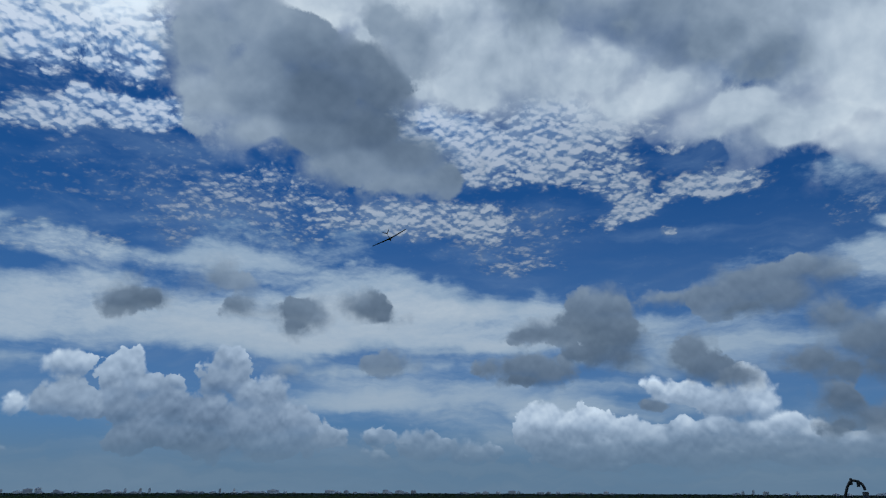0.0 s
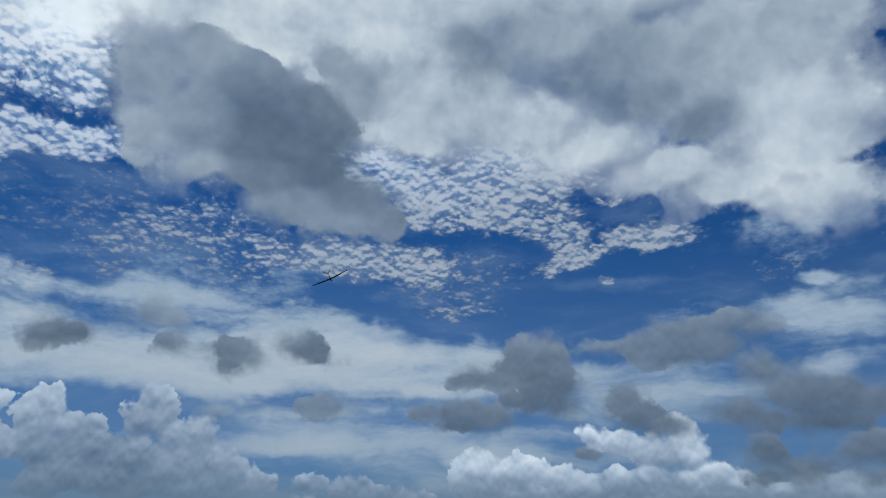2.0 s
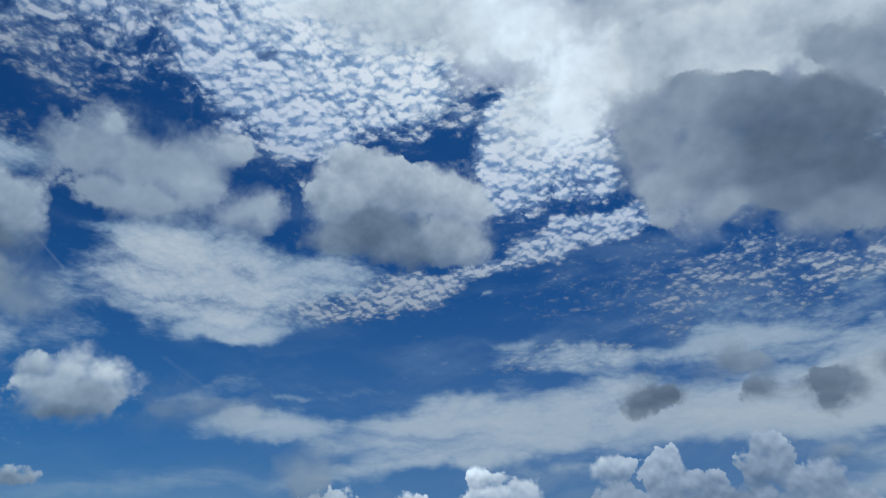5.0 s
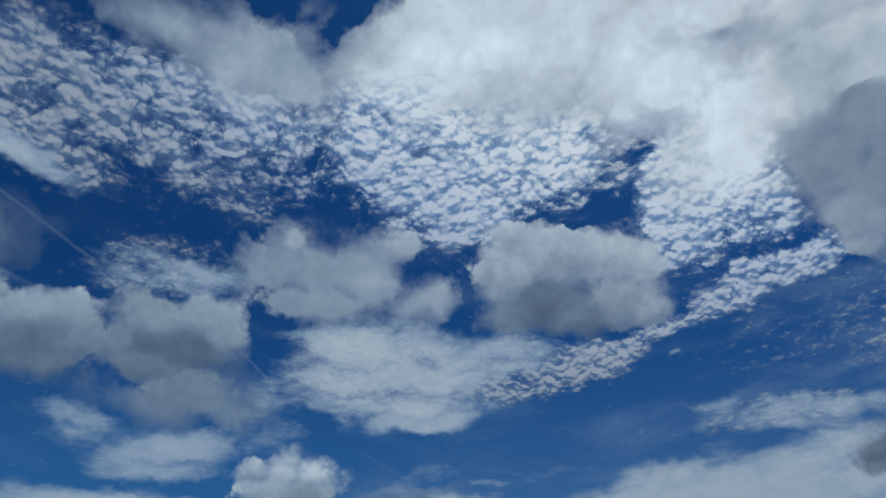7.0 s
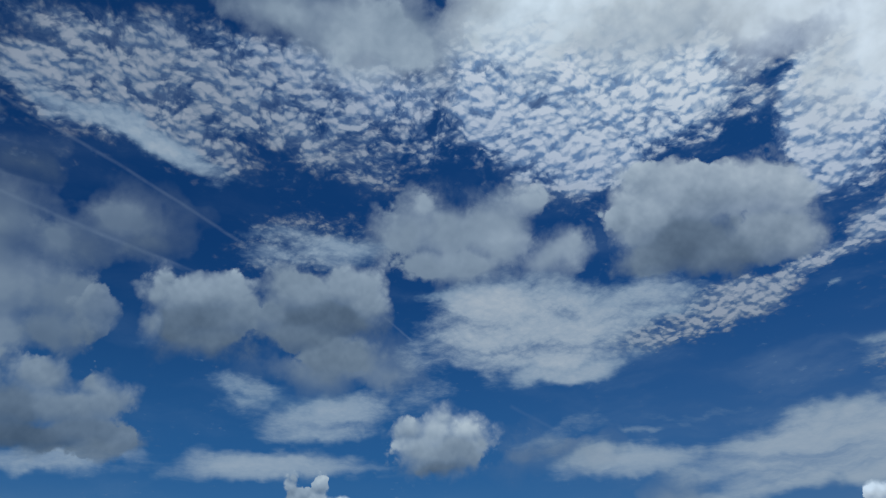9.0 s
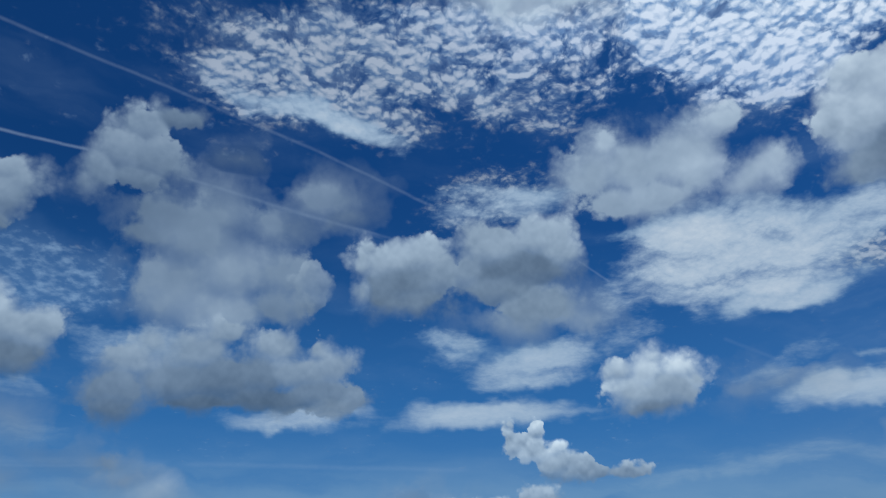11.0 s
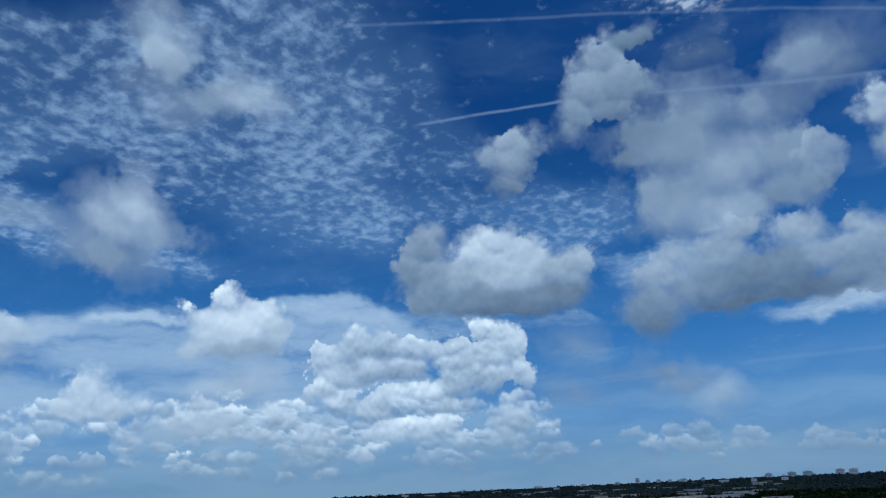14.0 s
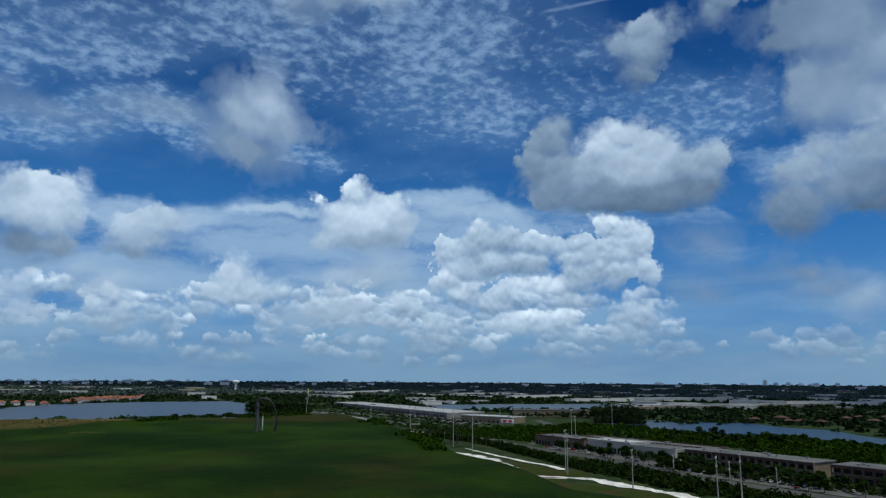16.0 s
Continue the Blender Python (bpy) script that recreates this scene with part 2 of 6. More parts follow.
def patches(rows, way, soft):
    """Soft ellipses on the sky."""
    total = np.zeros(len(way), np.float32)
    for az, el, wide, high, tilt, level in rows:
        ahead, right, above = framed(az, el)
        c, s = math.cos(radians(tilt)), math.sin(radians(tilt))
        u, v = (c * right + s * above) / math.tan(radians(wide)), (c * above - s * right) / math.tan(radians(high))
        q = np.hypot(way @ np.array(u), way @ np.array(v)) + 9 * (way @ np.array(ahead) < 0.1)
        total = np.maximum(total, level * smooth(q, 1 + soft, 1 - soft))
    return total


# each row: azimuth, elevation, half width, half height, tilt in degrees, level
CELLS_0 = [
    (32.7, 33.7, 6.31, 3.96, 42, 0.92),
    (28.7, 26.7, 7.76, 1.16, 6, 0.95),
    (28.9, 29.1, 6.78, 1.92, 6, 0.50),
    (26.2, 22.6, 9.51, 2.96, 3, 0.52),
    (15.0, 20.9, 10.54, 2.37, -2, 0.72),
    (4.7, 20.8, 11.96, 1.74, -2, 0.85),
    (-5.0, 19.6, 6.99, 2.72, -1, 0.62),
    (-6.4, 17.1, 4.29, 0.86, -1, 0.70),
    (-4.1, 27.8, 7.56, 2.16, -11, 0.95),
    (-10.1, 25.3, 7.88, 2.96, -18, 1.02),
    (-2.6, 30.0, 7.01, 1.18, 0, 0.72),
    (-14.8, 23.2, 3.62, 2.13, -25, 0.90),
    (-15.7, 27.6, 3.08, 1.59, -6, 0.75),
    (-16.0, 20.9, 4.11, 1.06, 21, 1.00),
    (-22.0, 22.1, 4.30, 1.35, 1, 0.95),
    (-18.7, 18.9, 0.80, 0.42, -5, 0.90),
]
CELLS_1 = [
    (-19.4, 26.1, 1.26, 0.94, 24, 0.85),
    (-31.6, 19.8, 2.55, 1.43, 12, 0.60),
    (70.0, 39.8, 10.59, 5.24, 2, 0.75),
    (62.0, 39.4, 5.07, 3.91, 12, 0.90),
    (55.7, 36.8, 7.40, 5.14, -3, 1.00),
    (48.1, 39.9, 6.90, 5.53, 3, 1.02),
    (51.8, 43.1, 6.77, 3.42, 5, 1.05),
    (55.4, 34.1, 4.77, 2.11, -4, 0.90),
    (38.9, 38.1, 3.67, 3.13, 17, 0.72),
    (34.8, 34.3, 2.89, 5.79, 10, 1.12),
    (31.4, 35.4, 3.88, 4.14, -7, 1.20),
    (28.5, 33.7, 2.81, 2.60, -9, 0.80),
    (36.7, 30.4, 2.26, 2.16, -4, 0.92),
    (26.4, 27.7, 4.48, 1.37, 10, 1.00),
    (32.0, 26.0, 4.70, 1.24, 17, 1.00),
    (39.1, 24.0, 5.39, 1.09, 12, 0.92),
]
CELLS_2 = [
    (45.0, 22.4, 4.91, 1.74, 12, 0.97),
    (49.8, 21.0, 4.87, 1.62, 2, 0.90),
    (20.8, 25.1, 6.85, 2.56, -10, 0.42),
    (16.0, 21.3, 8.00, 2.70, 5, 0.72),
    (29.7, 17.0, 6.97, 1.30, 1, 0.70),
    (98.4, 38.0, 10.16, 4.28, 5, 0.78),
    (88.0, 41.1, 10.11, 4.43, 5, 0.86),
    (78.8, 39.5, 9.56, 3.59, 8, 0.86),
    (70.7, 37.9, 7.02, 3.17, 3, 0.72),
    (62.0, 41.1, 6.34, 6.61, -2, 1.00),
    (56.0, 37.2, 5.74, 5.22, -6, 1.05),
    (50.9, 41.5, 7.44, 6.43, -10, 1.15),
    (45.6, 37.2, 3.84, 3.09, 8, 0.80),
    (34.3, 33.8, 3.96, 6.28, -2, 1.12),
    (30.1, 35.4, 3.21, 4.55, -22, 1.20),
    (37.8, 37.7, 3.08, 3.97, 15, 0.60),
]
CELLS_3 = [
    (107.9, 39.5, 6.63, 2.75, 9, 0.50),
    (93.8, 39.9, 8.11, 4.42, -0, 0.86),
    (81.0, 30.3, 5.98, 1.62, 10, 0.60),
    (91.7, 35.0, 6.21, 1.56, -8, 0.82),
    (98.6, 36.9, 11.39, 3.26, -7, 0.94),
    (93.0, 39.5, 15.60, 2.89, -11, 0.90),
    (78.7, 36.7, 6.88, 2.76, -24, 0.76),
    (81.4, 29.2, 6.01, 3.08, 16, 0.66),
    (28.6, 31.8, 4.85, 2.91, 4, 0.92),
    (-2.0, 27.7, 7.25, 2.51, -16, 1.10),
    (2.5, 29.1, 3.46, 1.33, -20, 0.85),
    (-4.5, 24.7, 5.28, 1.80, -11, 0.90),
    (27.3, 27.2, 5.99, 1.41, -3, 0.98),
    (12.8, 22.5, 6.82, 1.62, -3, 0.72),
    (0.9, 21.0, 7.85, 1.76, -8, 1.00),
    (-11.5, 28.0, 5.59, 2.77, -26, 1.00),
]
CELLS = CELLS_0 + CELLS_1 + CELLS_2 + CELLS_3
FINE_0 = [
    (146.3, 33.8, 11.69, 3.93, 7, 0.70),
    (137.8, 28.3, 8.32, 5.24, -19, 0.85),
    (136.3, 23.0, 7.96, 3.93, -10, 0.80),
    (159.3, 28.3, 8.37, 3.39, 12, 0.58),
    (118.5, 21.1, 7.47, 2.44, -2, 0.72),
    (161.8, 31.3, 5.94, 2.44, 15, 0.60),
    (161.7, 19.5, 4.71, 1.73, -3, 0.72),
    (148.4, 27.7, 9.39, 4.11, 6, 0.60),
    (130.0, 31.3, 2.92, 3.71, -3, 0.50),
    (166.2, 23.9, 9.14, 3.28, 13, 0.80),
    (153.8, 26.9, 11.64, 3.04, 8, 0.75),
    (167.4, 17.8, 6.47, 1.92, 11, 0.78),
    (138.9, 23.3, 7.30, 3.74, 1, 0.72),
    (135.5, 19.8, 5.88, 1.45, -0, 0.64),
    (118.5, 20.7, 6.81, 1.82, -6, 0.62),
    (146.6, 25.1, 5.75, 3.63, 5, 0.50),
]
FINE_1 = [
    (128.3, 26.9, 4.62, 3.56, -4, 0.50),
    (149.0, 16.7, 2.42, 1.21, 4, 0.72),
    (136.2, 28.2, 5.21, 7.66, -39, 0.66),
    (131.1, 21.2, 6.74, 2.68, 12, 0.50),
    (116.7, 20.2, 5.31, 2.19, 5, 0.78),
]
FINE = FINE_0 + FINE_1
SHEET_0 = [
    (28.3, 16.5, 5.37, 1.55, -1, 0.95),
    (18.0, 17.1, 12.01, 1.92, 7, 0.75),
    (27.1, 12.7, 8.38, 2.21, 7, 1.00),
    (17.5, 13.7, 14.42, 2.85, 5, 0.97),
    (6.5, 13.1, 14.97, 2.21, 2, 1.00),
    (-4.9, 12.4, 9.77, 1.97, -3, 0.95),
    (21.2, 11.3, 13.83, 1.37, 5, 0.90),
    (9.1, 16.5, 5.97, 0.89, -1, 0.80),
    (-0.4, 6.9, 14.43, 1.89, 1, 0.66),
    (-0.4, 10.2, 12.28, 1.07, 1, 0.70),
    (-20.2, 11.5, 8.54, 2.82, -3, 0.75),
    (-25.8, 13.6, 8.18, 2.73, 10, 0.70),
    (-31.7, 15.0, 4.65, 2.60, 14, 0.85),
    (-33.4, 12.8, 2.30, 2.51, 15, 0.90),
    (-32.0, 21.4, 4.21, 1.57, -17, 0.72),
    (-34.3, 18.2, 1.85, 0.70, -11, 0.90),
]
SHEET_1 = [
    (-15.6, 7.6, 5.42, 1.85, -1, 0.60),
    (61.8, 23.2, 8.72, 3.17, 7, 1.02),
    (64.5, 20.5, 7.04, 2.00, -1, 1.00),
    (56.1, 22.0, 5.96, 2.99, 5, 1.02),
    (73.9, 16.9, 4.43, 1.54, 9, 0.72),
    (58.1, 18.8, 4.36, 1.22, 5, 0.90),
    (38.2, 10.9, 15.61, 1.80, 10, 1.00),
    (47.1, 9.3, 7.31, 1.31, 8, 0.74),
    (53.4, 11.5, 6.79, 1.05, 10, 0.66),
    (27.1, 13.4, 10.97, 2.34, 6, 1.00),
    (17.0, 13.2, 7.71, 3.10, 2, 1.00),
    (60.0, 13.1, 4.18, 1.04, 12, 0.55),
    (52.9, 13.9, 2.44, 0.34, 7, 0.50),
    (38.5, 21.2, 1.21, 0.20, 23, 0.55),
    (47.3, 15.2, 5.00, 0.49, 1, 0.40),
    (28.9, 16.5, 5.56, 1.45, 1, 0.86),
]
SHEET_2 = [
    (61.7, 7.4, 13.85, 0.88, 5, 0.42),
    (62.6, 22.6, 8.49, 4.04, 7, 1.06),
    (58.8, 21.2, 7.37, 2.49, 8, 1.06),
    (52.9, 23.1, 5.73, 2.47, 5, 0.92),
    (81.4, 28.5, 5.41, 2.48, 8, 0.75),
    (84.3, 28.6, 2.86, 1.96, 9, 0.60),
    (76.5, 15.8, 6.33, 1.44, 13, 0.66),
    (85.2, 11.5, 6.30, 1.56, 4, 0.58),
    (94.5, 10.7, 4.74, 1.17, 6, 0.50),
    (54.2, 11.6, 7.37, 1.27, 7, 0.86),
    (42.0, 11.7, 8.74, 2.35, 7, 1.00),
    (36.2, 12.6, 4.48, 2.08, 4, 1.00),
    (69.8, 18.6, 4.50, 1.23, 1, 0.50),
    (34.6, 16.2, 2.79, 2.86, 22, 0.60),
    (82.3, 11.6, 8.88, 1.44, 4, 0.85),
    (97.1, 11.0, 6.29, 1.13, 2, 0.76),
]
SHEET_3 = [
    (76.8, 15.8, 6.54, 1.39, 18, 0.76),
    (84.6, 15.9, 2.97, 1.23, 0, 0.42),
    (97.1, 35.1, 9.27, 1.06, -12, 0.82),
    (77.5, 15.4, 6.54, 1.84, 6, 0.76),
    (84.6, 11.4, 5.77, 1.42, -0, 0.86),
    (96.9, 11.1, 6.39, 1.08, 4, 0.86),
    (69.4, 19.8, 3.28, 5.24, -12, 0.80),
    (85.2, 17.9, 2.78, 0.98, -5, 0.50),
    (112.7, 16.5, 4.49, 1.99, -12, 0.62),
    (123.5, 12.2, 9.32, 0.93, -3, 0.50),
    (163.1, 12.0, 11.30, 1.38, 3, 0.95),
    (152.0, 12.7, 5.38, 0.59, 2, 1.02),
    (135.5, 13.1, 8.55, 1.52, -8, 0.88),
    (158.8, 7.7, 15.84, 4.28, 4, 0.74),
    (136.8, 6.7, 17.21, 4.59, 1, 0.70),
    (117.6, 11.9, 4.40, 0.86, -6, 0.62),
]
SHEET_4 = [
    (108.7, 16.6, 4.55, 1.33, -8, 0.62),
    (162.3, 3.3, 13.68, 1.84, 2, 0.70),
    (146.0, 10.1, 24.96, 4.53, 2, 0.78),
    (0.0, 7.1, 17.26, 2.44, 1, 0.85),
    (2.4, 11.4, 19.00, 1.79, 2, 1.00),
    (-8.9, 4.2, 14.22, 1.43, -0, 0.60),
    (15.4, 11.6, 14.23, 1.88, 5, 0.95),
    (7.2, 15.2, 9.97, 1.24, -1, 0.85),
    (-34.8, 14.2, 5.03, 2.68, 9, 0.85),
    (-37.1, 17.1, 2.99, 1.33, -4, 0.60),
    (-26.5, 10.9, 8.49, 1.87, 6, 0.60),
]
SHEET = SHEET_0 + SHEET_1 + SHEET_2 + SHEET_3 + SHEET_4
TRAIL_0 = [
    (130.93, 36.22, 3.83, 0.16, 1.7, 0.28),
    (118.05, 35.90, 7.04, 0.16, -5.3, 0.28),
    (103.28, 33.76, 5.34, 0.16, -14.7, 0.28),
    (91.57, 30.32, 5.06, 0.16, -23.5, 0.28),
    (122.74, 29.06, 5.68, 0.14, 4.8, 0.30),
    (99.88, 27.64, 7.75, 0.14, -10.9, 0.18),
    (99.47, 27.44, 7.76, 0.14, -11.5, 0.18),
    (122.08, 29.13, 5.83, 0.14, 3.9, 0.22),
    (122.26, 29.08, 5.48, 0.14, 4.4, 0.19),
    (160.91, 32.42, 4.54, 0.18, 18.4, 0.18),
    (113.45, 7.55, 7.06, 0.36, 1.9, 0.18),
    (94.42, 7.74, 10.24, 0.23, -0.7, 0.19),
    (115.25, 7.18, 4.44, 0.14, 2.9, 0.15),
    (94.02, 26.46, 3.74, 0.14, -12.6, 0.18),
    (72.43, 22.31, 1.46, 0.11, -40.7, 0.30),
    (61.21, 14.99, 2.23, 0.18, -30.6, 0.12),
]
TRAIL = TRAIL_0

# heaped clouds: class -> puff grip, shading of each puff from base to top, thinning of its base
CLASSES = {"decks": (5.0, 0.0, 0.0), "towers": (9.0, 0.36, 0.55), "veils": (5.0, 0.05, 0.2), "mists": (5.5, 0.05, 0.15), "heaps": (9.0, 0.22, 0.4)}
depth_of = {kind: np.full(len(ways), -6.0, np.float32) for kind in CLASSES}
weight_of = {kind: np.full(len(ways), 1e-9, np.float32) for kind in CLASSES}
tone_of = {kind: np.full(len(ways), 0.35e-9, np.float32) for kind in CLASSES}
cover_of = {kind: np.full(len(ways), 0.9e-9, np.float32) for kind in CLASSES}


def cloud(kind, az, el, cover, puffs):
    """A cloud of round puffs: right, up, half width, half height in degrees from its middle, and brightness."""
    grip, shading, thinning = CLASSES[kind]
    ahead, right, above = framed(az, el)
    one = math.tan(radians(1.0))
    reach = max(math.hypot(x, y) + 2.2 * max(a, b) for x, y, a, b, _ in puffs) + 4
    near = np.nonzero(ways @ np.array(ahead) > math.cos(radians(min(reach, 80))))[0]
    way = (curled if kind in ("towers", "heaps") else drifted)[near]
    depth, weight, tone, thick = depth_of[kind][near], weight_of[kind][near], tone_of[kind][near], cover_of[kind][near]
    for x, y, a, b, light in puffs:
        mid = (ahead + x * one * right + y * one * above).normalized()
        side = mid.cross(Vector((0, 0, 1))).normalized()
        over = side.cross(mid)
        qx, qy = way @ np.array(side) / (1.12 * a * one), way @ np.array(over) / (1.12 * b * one)
        q = np.hypot(qx, qy)
        d = math.sqrt(a * b) * (1 - q)
        hold = np.exp(0.75 * grip * np.clip(1 - q * q, -3, 1))
        weight += hold
        tone += hold * light * (1 + shading * np.clip(qy, -1, 1))
        thick += hold * cover * (1 - thinning * np.clip(-0.2 - qy, 0, 1))
        h = np.clip(0.5 + 0.5 * (d - depth) / 0.8, 0, 1)
        depth = depth * (1 - h) + d * h + 0.8 * h * (1 - h)
    depth_of[kind][near], weight_of[kind][near], tone_of[kind][near], cover_of[kind][near] = depth, weight, tone, thick


cloud("heaps", 24.5, 13.6, 0.95, [(-0.32, -0.13, 1.54, 1.18, 0.176), (1.09, -0.14, 1.33, 0.96, 0.176), (-0.76, 0.40, 0.85, 0.71, 0.222)])
cloud("mists", 17.9, 15.4, 0.85, [(-0.48, 0.54, 1.53, 0.92, 0.301), (1.54, 0.15, 1.38, 0.76, 0.328), (-0.90, -0.56, 0.76, 0.41, 0.276)])
cloud("heaps", 15.9, 13.6, 0.90, [(-1.15, 0.17, 1.48, 0.71, 0.220), (1.09, -0.25, 0.60, 0.34, 0.261)])
cloud("heaps", 11.7, 13.0, 0.95, [(-0.16, 0.59, 1.86, 1.03, 0.207), (-0.66, -0.53, 1.02, 0.68, 0.207), (0.94, 0.02, 0.92, 0.61, 0.226)])
cloud("heaps", 6.0, 13.5, 0.95, [(0.04, 0.24, 1.96, 1.15, 0.184), (0.98, -0.60, 1.31, 0.62, 0.184), (-1.06, 0.40, 1.21, 0.79, 0.212)])
cloud("heaps", 4.8, 9.6, 0.85, [(0.02, 0.02, 1.65, 0.70, 0.248)])
cloud("heaps", 12.9, 8.3, 0.70, [(0.04, -0.05, 0.88, 0.46, 0.292)])
cloud("heaps", -10.7, 11.3, 0.96, [(1.75, 2.01, 2.15, 1.34, 0.219), (0.38, 1.14, 2.02, 1.25, 0.210), (2.58, -0.23, 1.68, 1.77, 0.182), (1.71, 0.58, 2.01, 1.33, 0.191), (0.76, -1.31, 1.56, 0.97, 0.165), (3.19, -1.78, 1.10, 0.79, 0.174), (-3.69, 0.21, 1.89, 0.89, 0.219), (-5.28, -0.21, 0.68, 0.36, 0.244), (-1.66, 0.05, 1.57, 0.80, 0.219)])
cloud("heaps", -6.3, 8.7, 0.96, [(-2.65, 0.22, 1.25, 0.79, 0.212), (0.40, 0.44, 2.01, 0.97, 0.198), (2.18, 0.00, 1.25, 0.96, 0.198), (-0.05, -0.65, 1.78, 0.52, 0.167)])
cloud("heaps", -24.2, 14.0, 0.93, [(3.14, 1.29, 2.39, 1.02, 0.242), (5.06, 0.70, 1.55, 0.84, 0.242), (0.18, 0.25, 2.88, 1.51, 0.222), (-2.83, -0.39, 2.96, 1.22, 0.242), (-6.26, 0.09, 1.74, 0.62, 0.274), (1.73, -0.52, 2.02, 1.28, 0.212), (-1.24, -1.38, 1.87, 0.69, 0.189)])
cloud("heaps", -20.3, 8.7, 0.96, [(-1.27, 1.09, 1.49, 1.21, 0.213), (-0.31, -0.23, 2.02, 1.19, 0.185), (1.51, -0.93, 1.45, 0.76, 0.176)])
cloud("heaps", -16.2, 6.0, 0.90, [(-0.04, 0.01, 1.29, 0.72, 0.216)])
cloud("heaps", -32.5, 9.3, 0.96, [(-3.06, 2.23, 1.34, 1.03, 0.221), (-1.35, 0.84, 2.04, 1.30, 0.211), (1.12, 0.24, 2.49, 1.66, 0.184), (3.83, -0.37, 1.85, 1.35, 0.197), (-5.18, -0.29, 2.03, 0.99, 0.197), (-2.77, -1.08, 1.69, 0.81, 0.184), (1.23, -1.35, 2.11, 0.86, 0.159), (5.22, -0.10, 0.98, 1.33, 0.211)])
cloud("heaps", -32.5, 5.3, 0.96, [(-3.43, 0.95, 2.07, 1.12, 0.187), (-1.41, -0.52, 2.17, 1.01, 0.169), (-4.06, -0.81, 1.69, 0.79, 0.178), (1.63, 0.70, 1.56, 0.85, 0.200), (3.50, 0.60, 1.34, 1.06, 0.187), (3.05, -1.06, 1.67, 0.67, 0.187)])
cloud("towers", -21.9, 6.1, 0.96, [(0.36, 1.86, 1.03, 0.76, 0.675), (1.62, 0.15, 1.41, 1.16, 0.602), (-3.73, 0.74, 2.55, 0.93, 0.585), (-5.64, 1.23, 1.08, 0.51, 0.675), (3.25, -1.52, 1.57, 0.89, 0.559), (-0.87, -0.19, 2.48, 1.04, 0.427), (4.36, -2.14, 0.97, 0.60, 0.585)])
cloud("towers", -10.6, 4.1, 0.95, [(-3.02, 0.93, 1.85, 1.28, 0.561), (0.50, 1.12, 1.75, 1.11, 0.613), (2.88, 0.48, 1.73, 0.93, 0.578), (-4.57, 0.09, 1.32, 0.93, 0.481), (-1.28, -0.56, 3.48, 1.47, 0.366), (3.92, -0.37, 1.71, 0.92, 0.496), (1.72, -1.61, 4.72, 1.16, 0.298)])
cloud("towers", -28.8, 3.0, 0.90, [(-9.31, 0.30, 4.95, 1.63, 0.305), (-3.26, -0.22, 3.87, 1.19, 0.305), (2.39, 0.06, 4.29, 1.15, 0.381), (5.76, -0.75, 3.36, 1.03, 0.367), (3.57, 0.79, 2.11, 0.76, 0.452)])
cloud("towers", 18.2, 6.1, 0.95, [(-6.07, 2.58, 1.08, 1.23, 0.415), (-4.65, 1.32, 1.38, 1.16, 0.380), (-2.36, 1.46, 0.72, 0.71, 0.415), (-6.33, 0.08, 1.49, 1.70, 0.299), (-3.13, -0.52, 1.93, 1.74, 0.287), (0.73, 3.28, 1.06, 1.31, 0.415), (1.91, 1.73, 1.15, 1.43, 0.374), (0.21, 1.62, 1.05, 1.21, 0.329), (3.04, 0.57, 1.16, 1.22, 0.374), (4.66, 0.25, 1.50, 1.31, 0.374), (-0.14, -1.17, 2.20, 1.57, 0.270), (3.74, -1.81, 2.70, 1.68, 0.287), (6.87, -1.30, 1.61, 1.43, 0.348), (9.08, -2.46, 1.43, 0.90, 0.374), (-4.89, -2.48, 2.35, 1.49, 0.254), (-0.95, -3.13, 2.87, 1.15, 0.233)])
cloud("towers", 4.6, 2.9, 0.75, [(-8.57, 0.05, 2.73, 0.99, 0.279), (2.59, 0.18, 2.14, 0.66, 0.308), (6.51, -0.19, 1.08, 0.50, 0.308)])
cloud("towers", 26.2, 7.6, 0.95, [(-1.57, 0.89, 1.30, 1.01, 0.535), (1.07, 0.08, 0.96, 1.88, 0.477), (1.93, 0.52, 1.09, 1.47, 0.518), (-1.46, -1.60, 1.93, 1.43, 0.366)])
cloud("towers", 50.4, 5.5, 0.95, [(0.16, -0.26, 2.00, 1.46, 0.468), (0.94, 0.88, 1.02, 0.93, 0.596), (-1.08, -0.68, 1.62, 1.44, 0.468)])
cloud("veils", 51.5, 8.1, 0.80, [(-0.03, -0.02, 1.66, 1.49, 0.342)])
cloud("towers", 42.9, 5.8, 0.95, [(-0.17, 0.54, 1.21, 0.93, 0.707), (-1.01, -0.07, 1.04, 0.96, 0.611), (1.34, -0.55, 1.52, 1.09, 0.566)])
cloud("towers", 36.4, 6.6, 0.95, [(-2.10, 0.94, 0.80, 0.81, 0.757), (-0.71, 1.19, 1.30, 0.73, 0.706), (-2.38, -0.07, 0.87, 0.56, 0.657), (0.28, -0.39, 1.83, 1.20, 0.564), (1.92, -0.33, 1.15, 1.13, 0.609), (2.87, -1.51, 1.24, 1.00, 0.521)])
cloud("towers", 30.4, 5.3, 0.90, [(-0.00, 0.04, 0.76, 0.65, 0.578)])
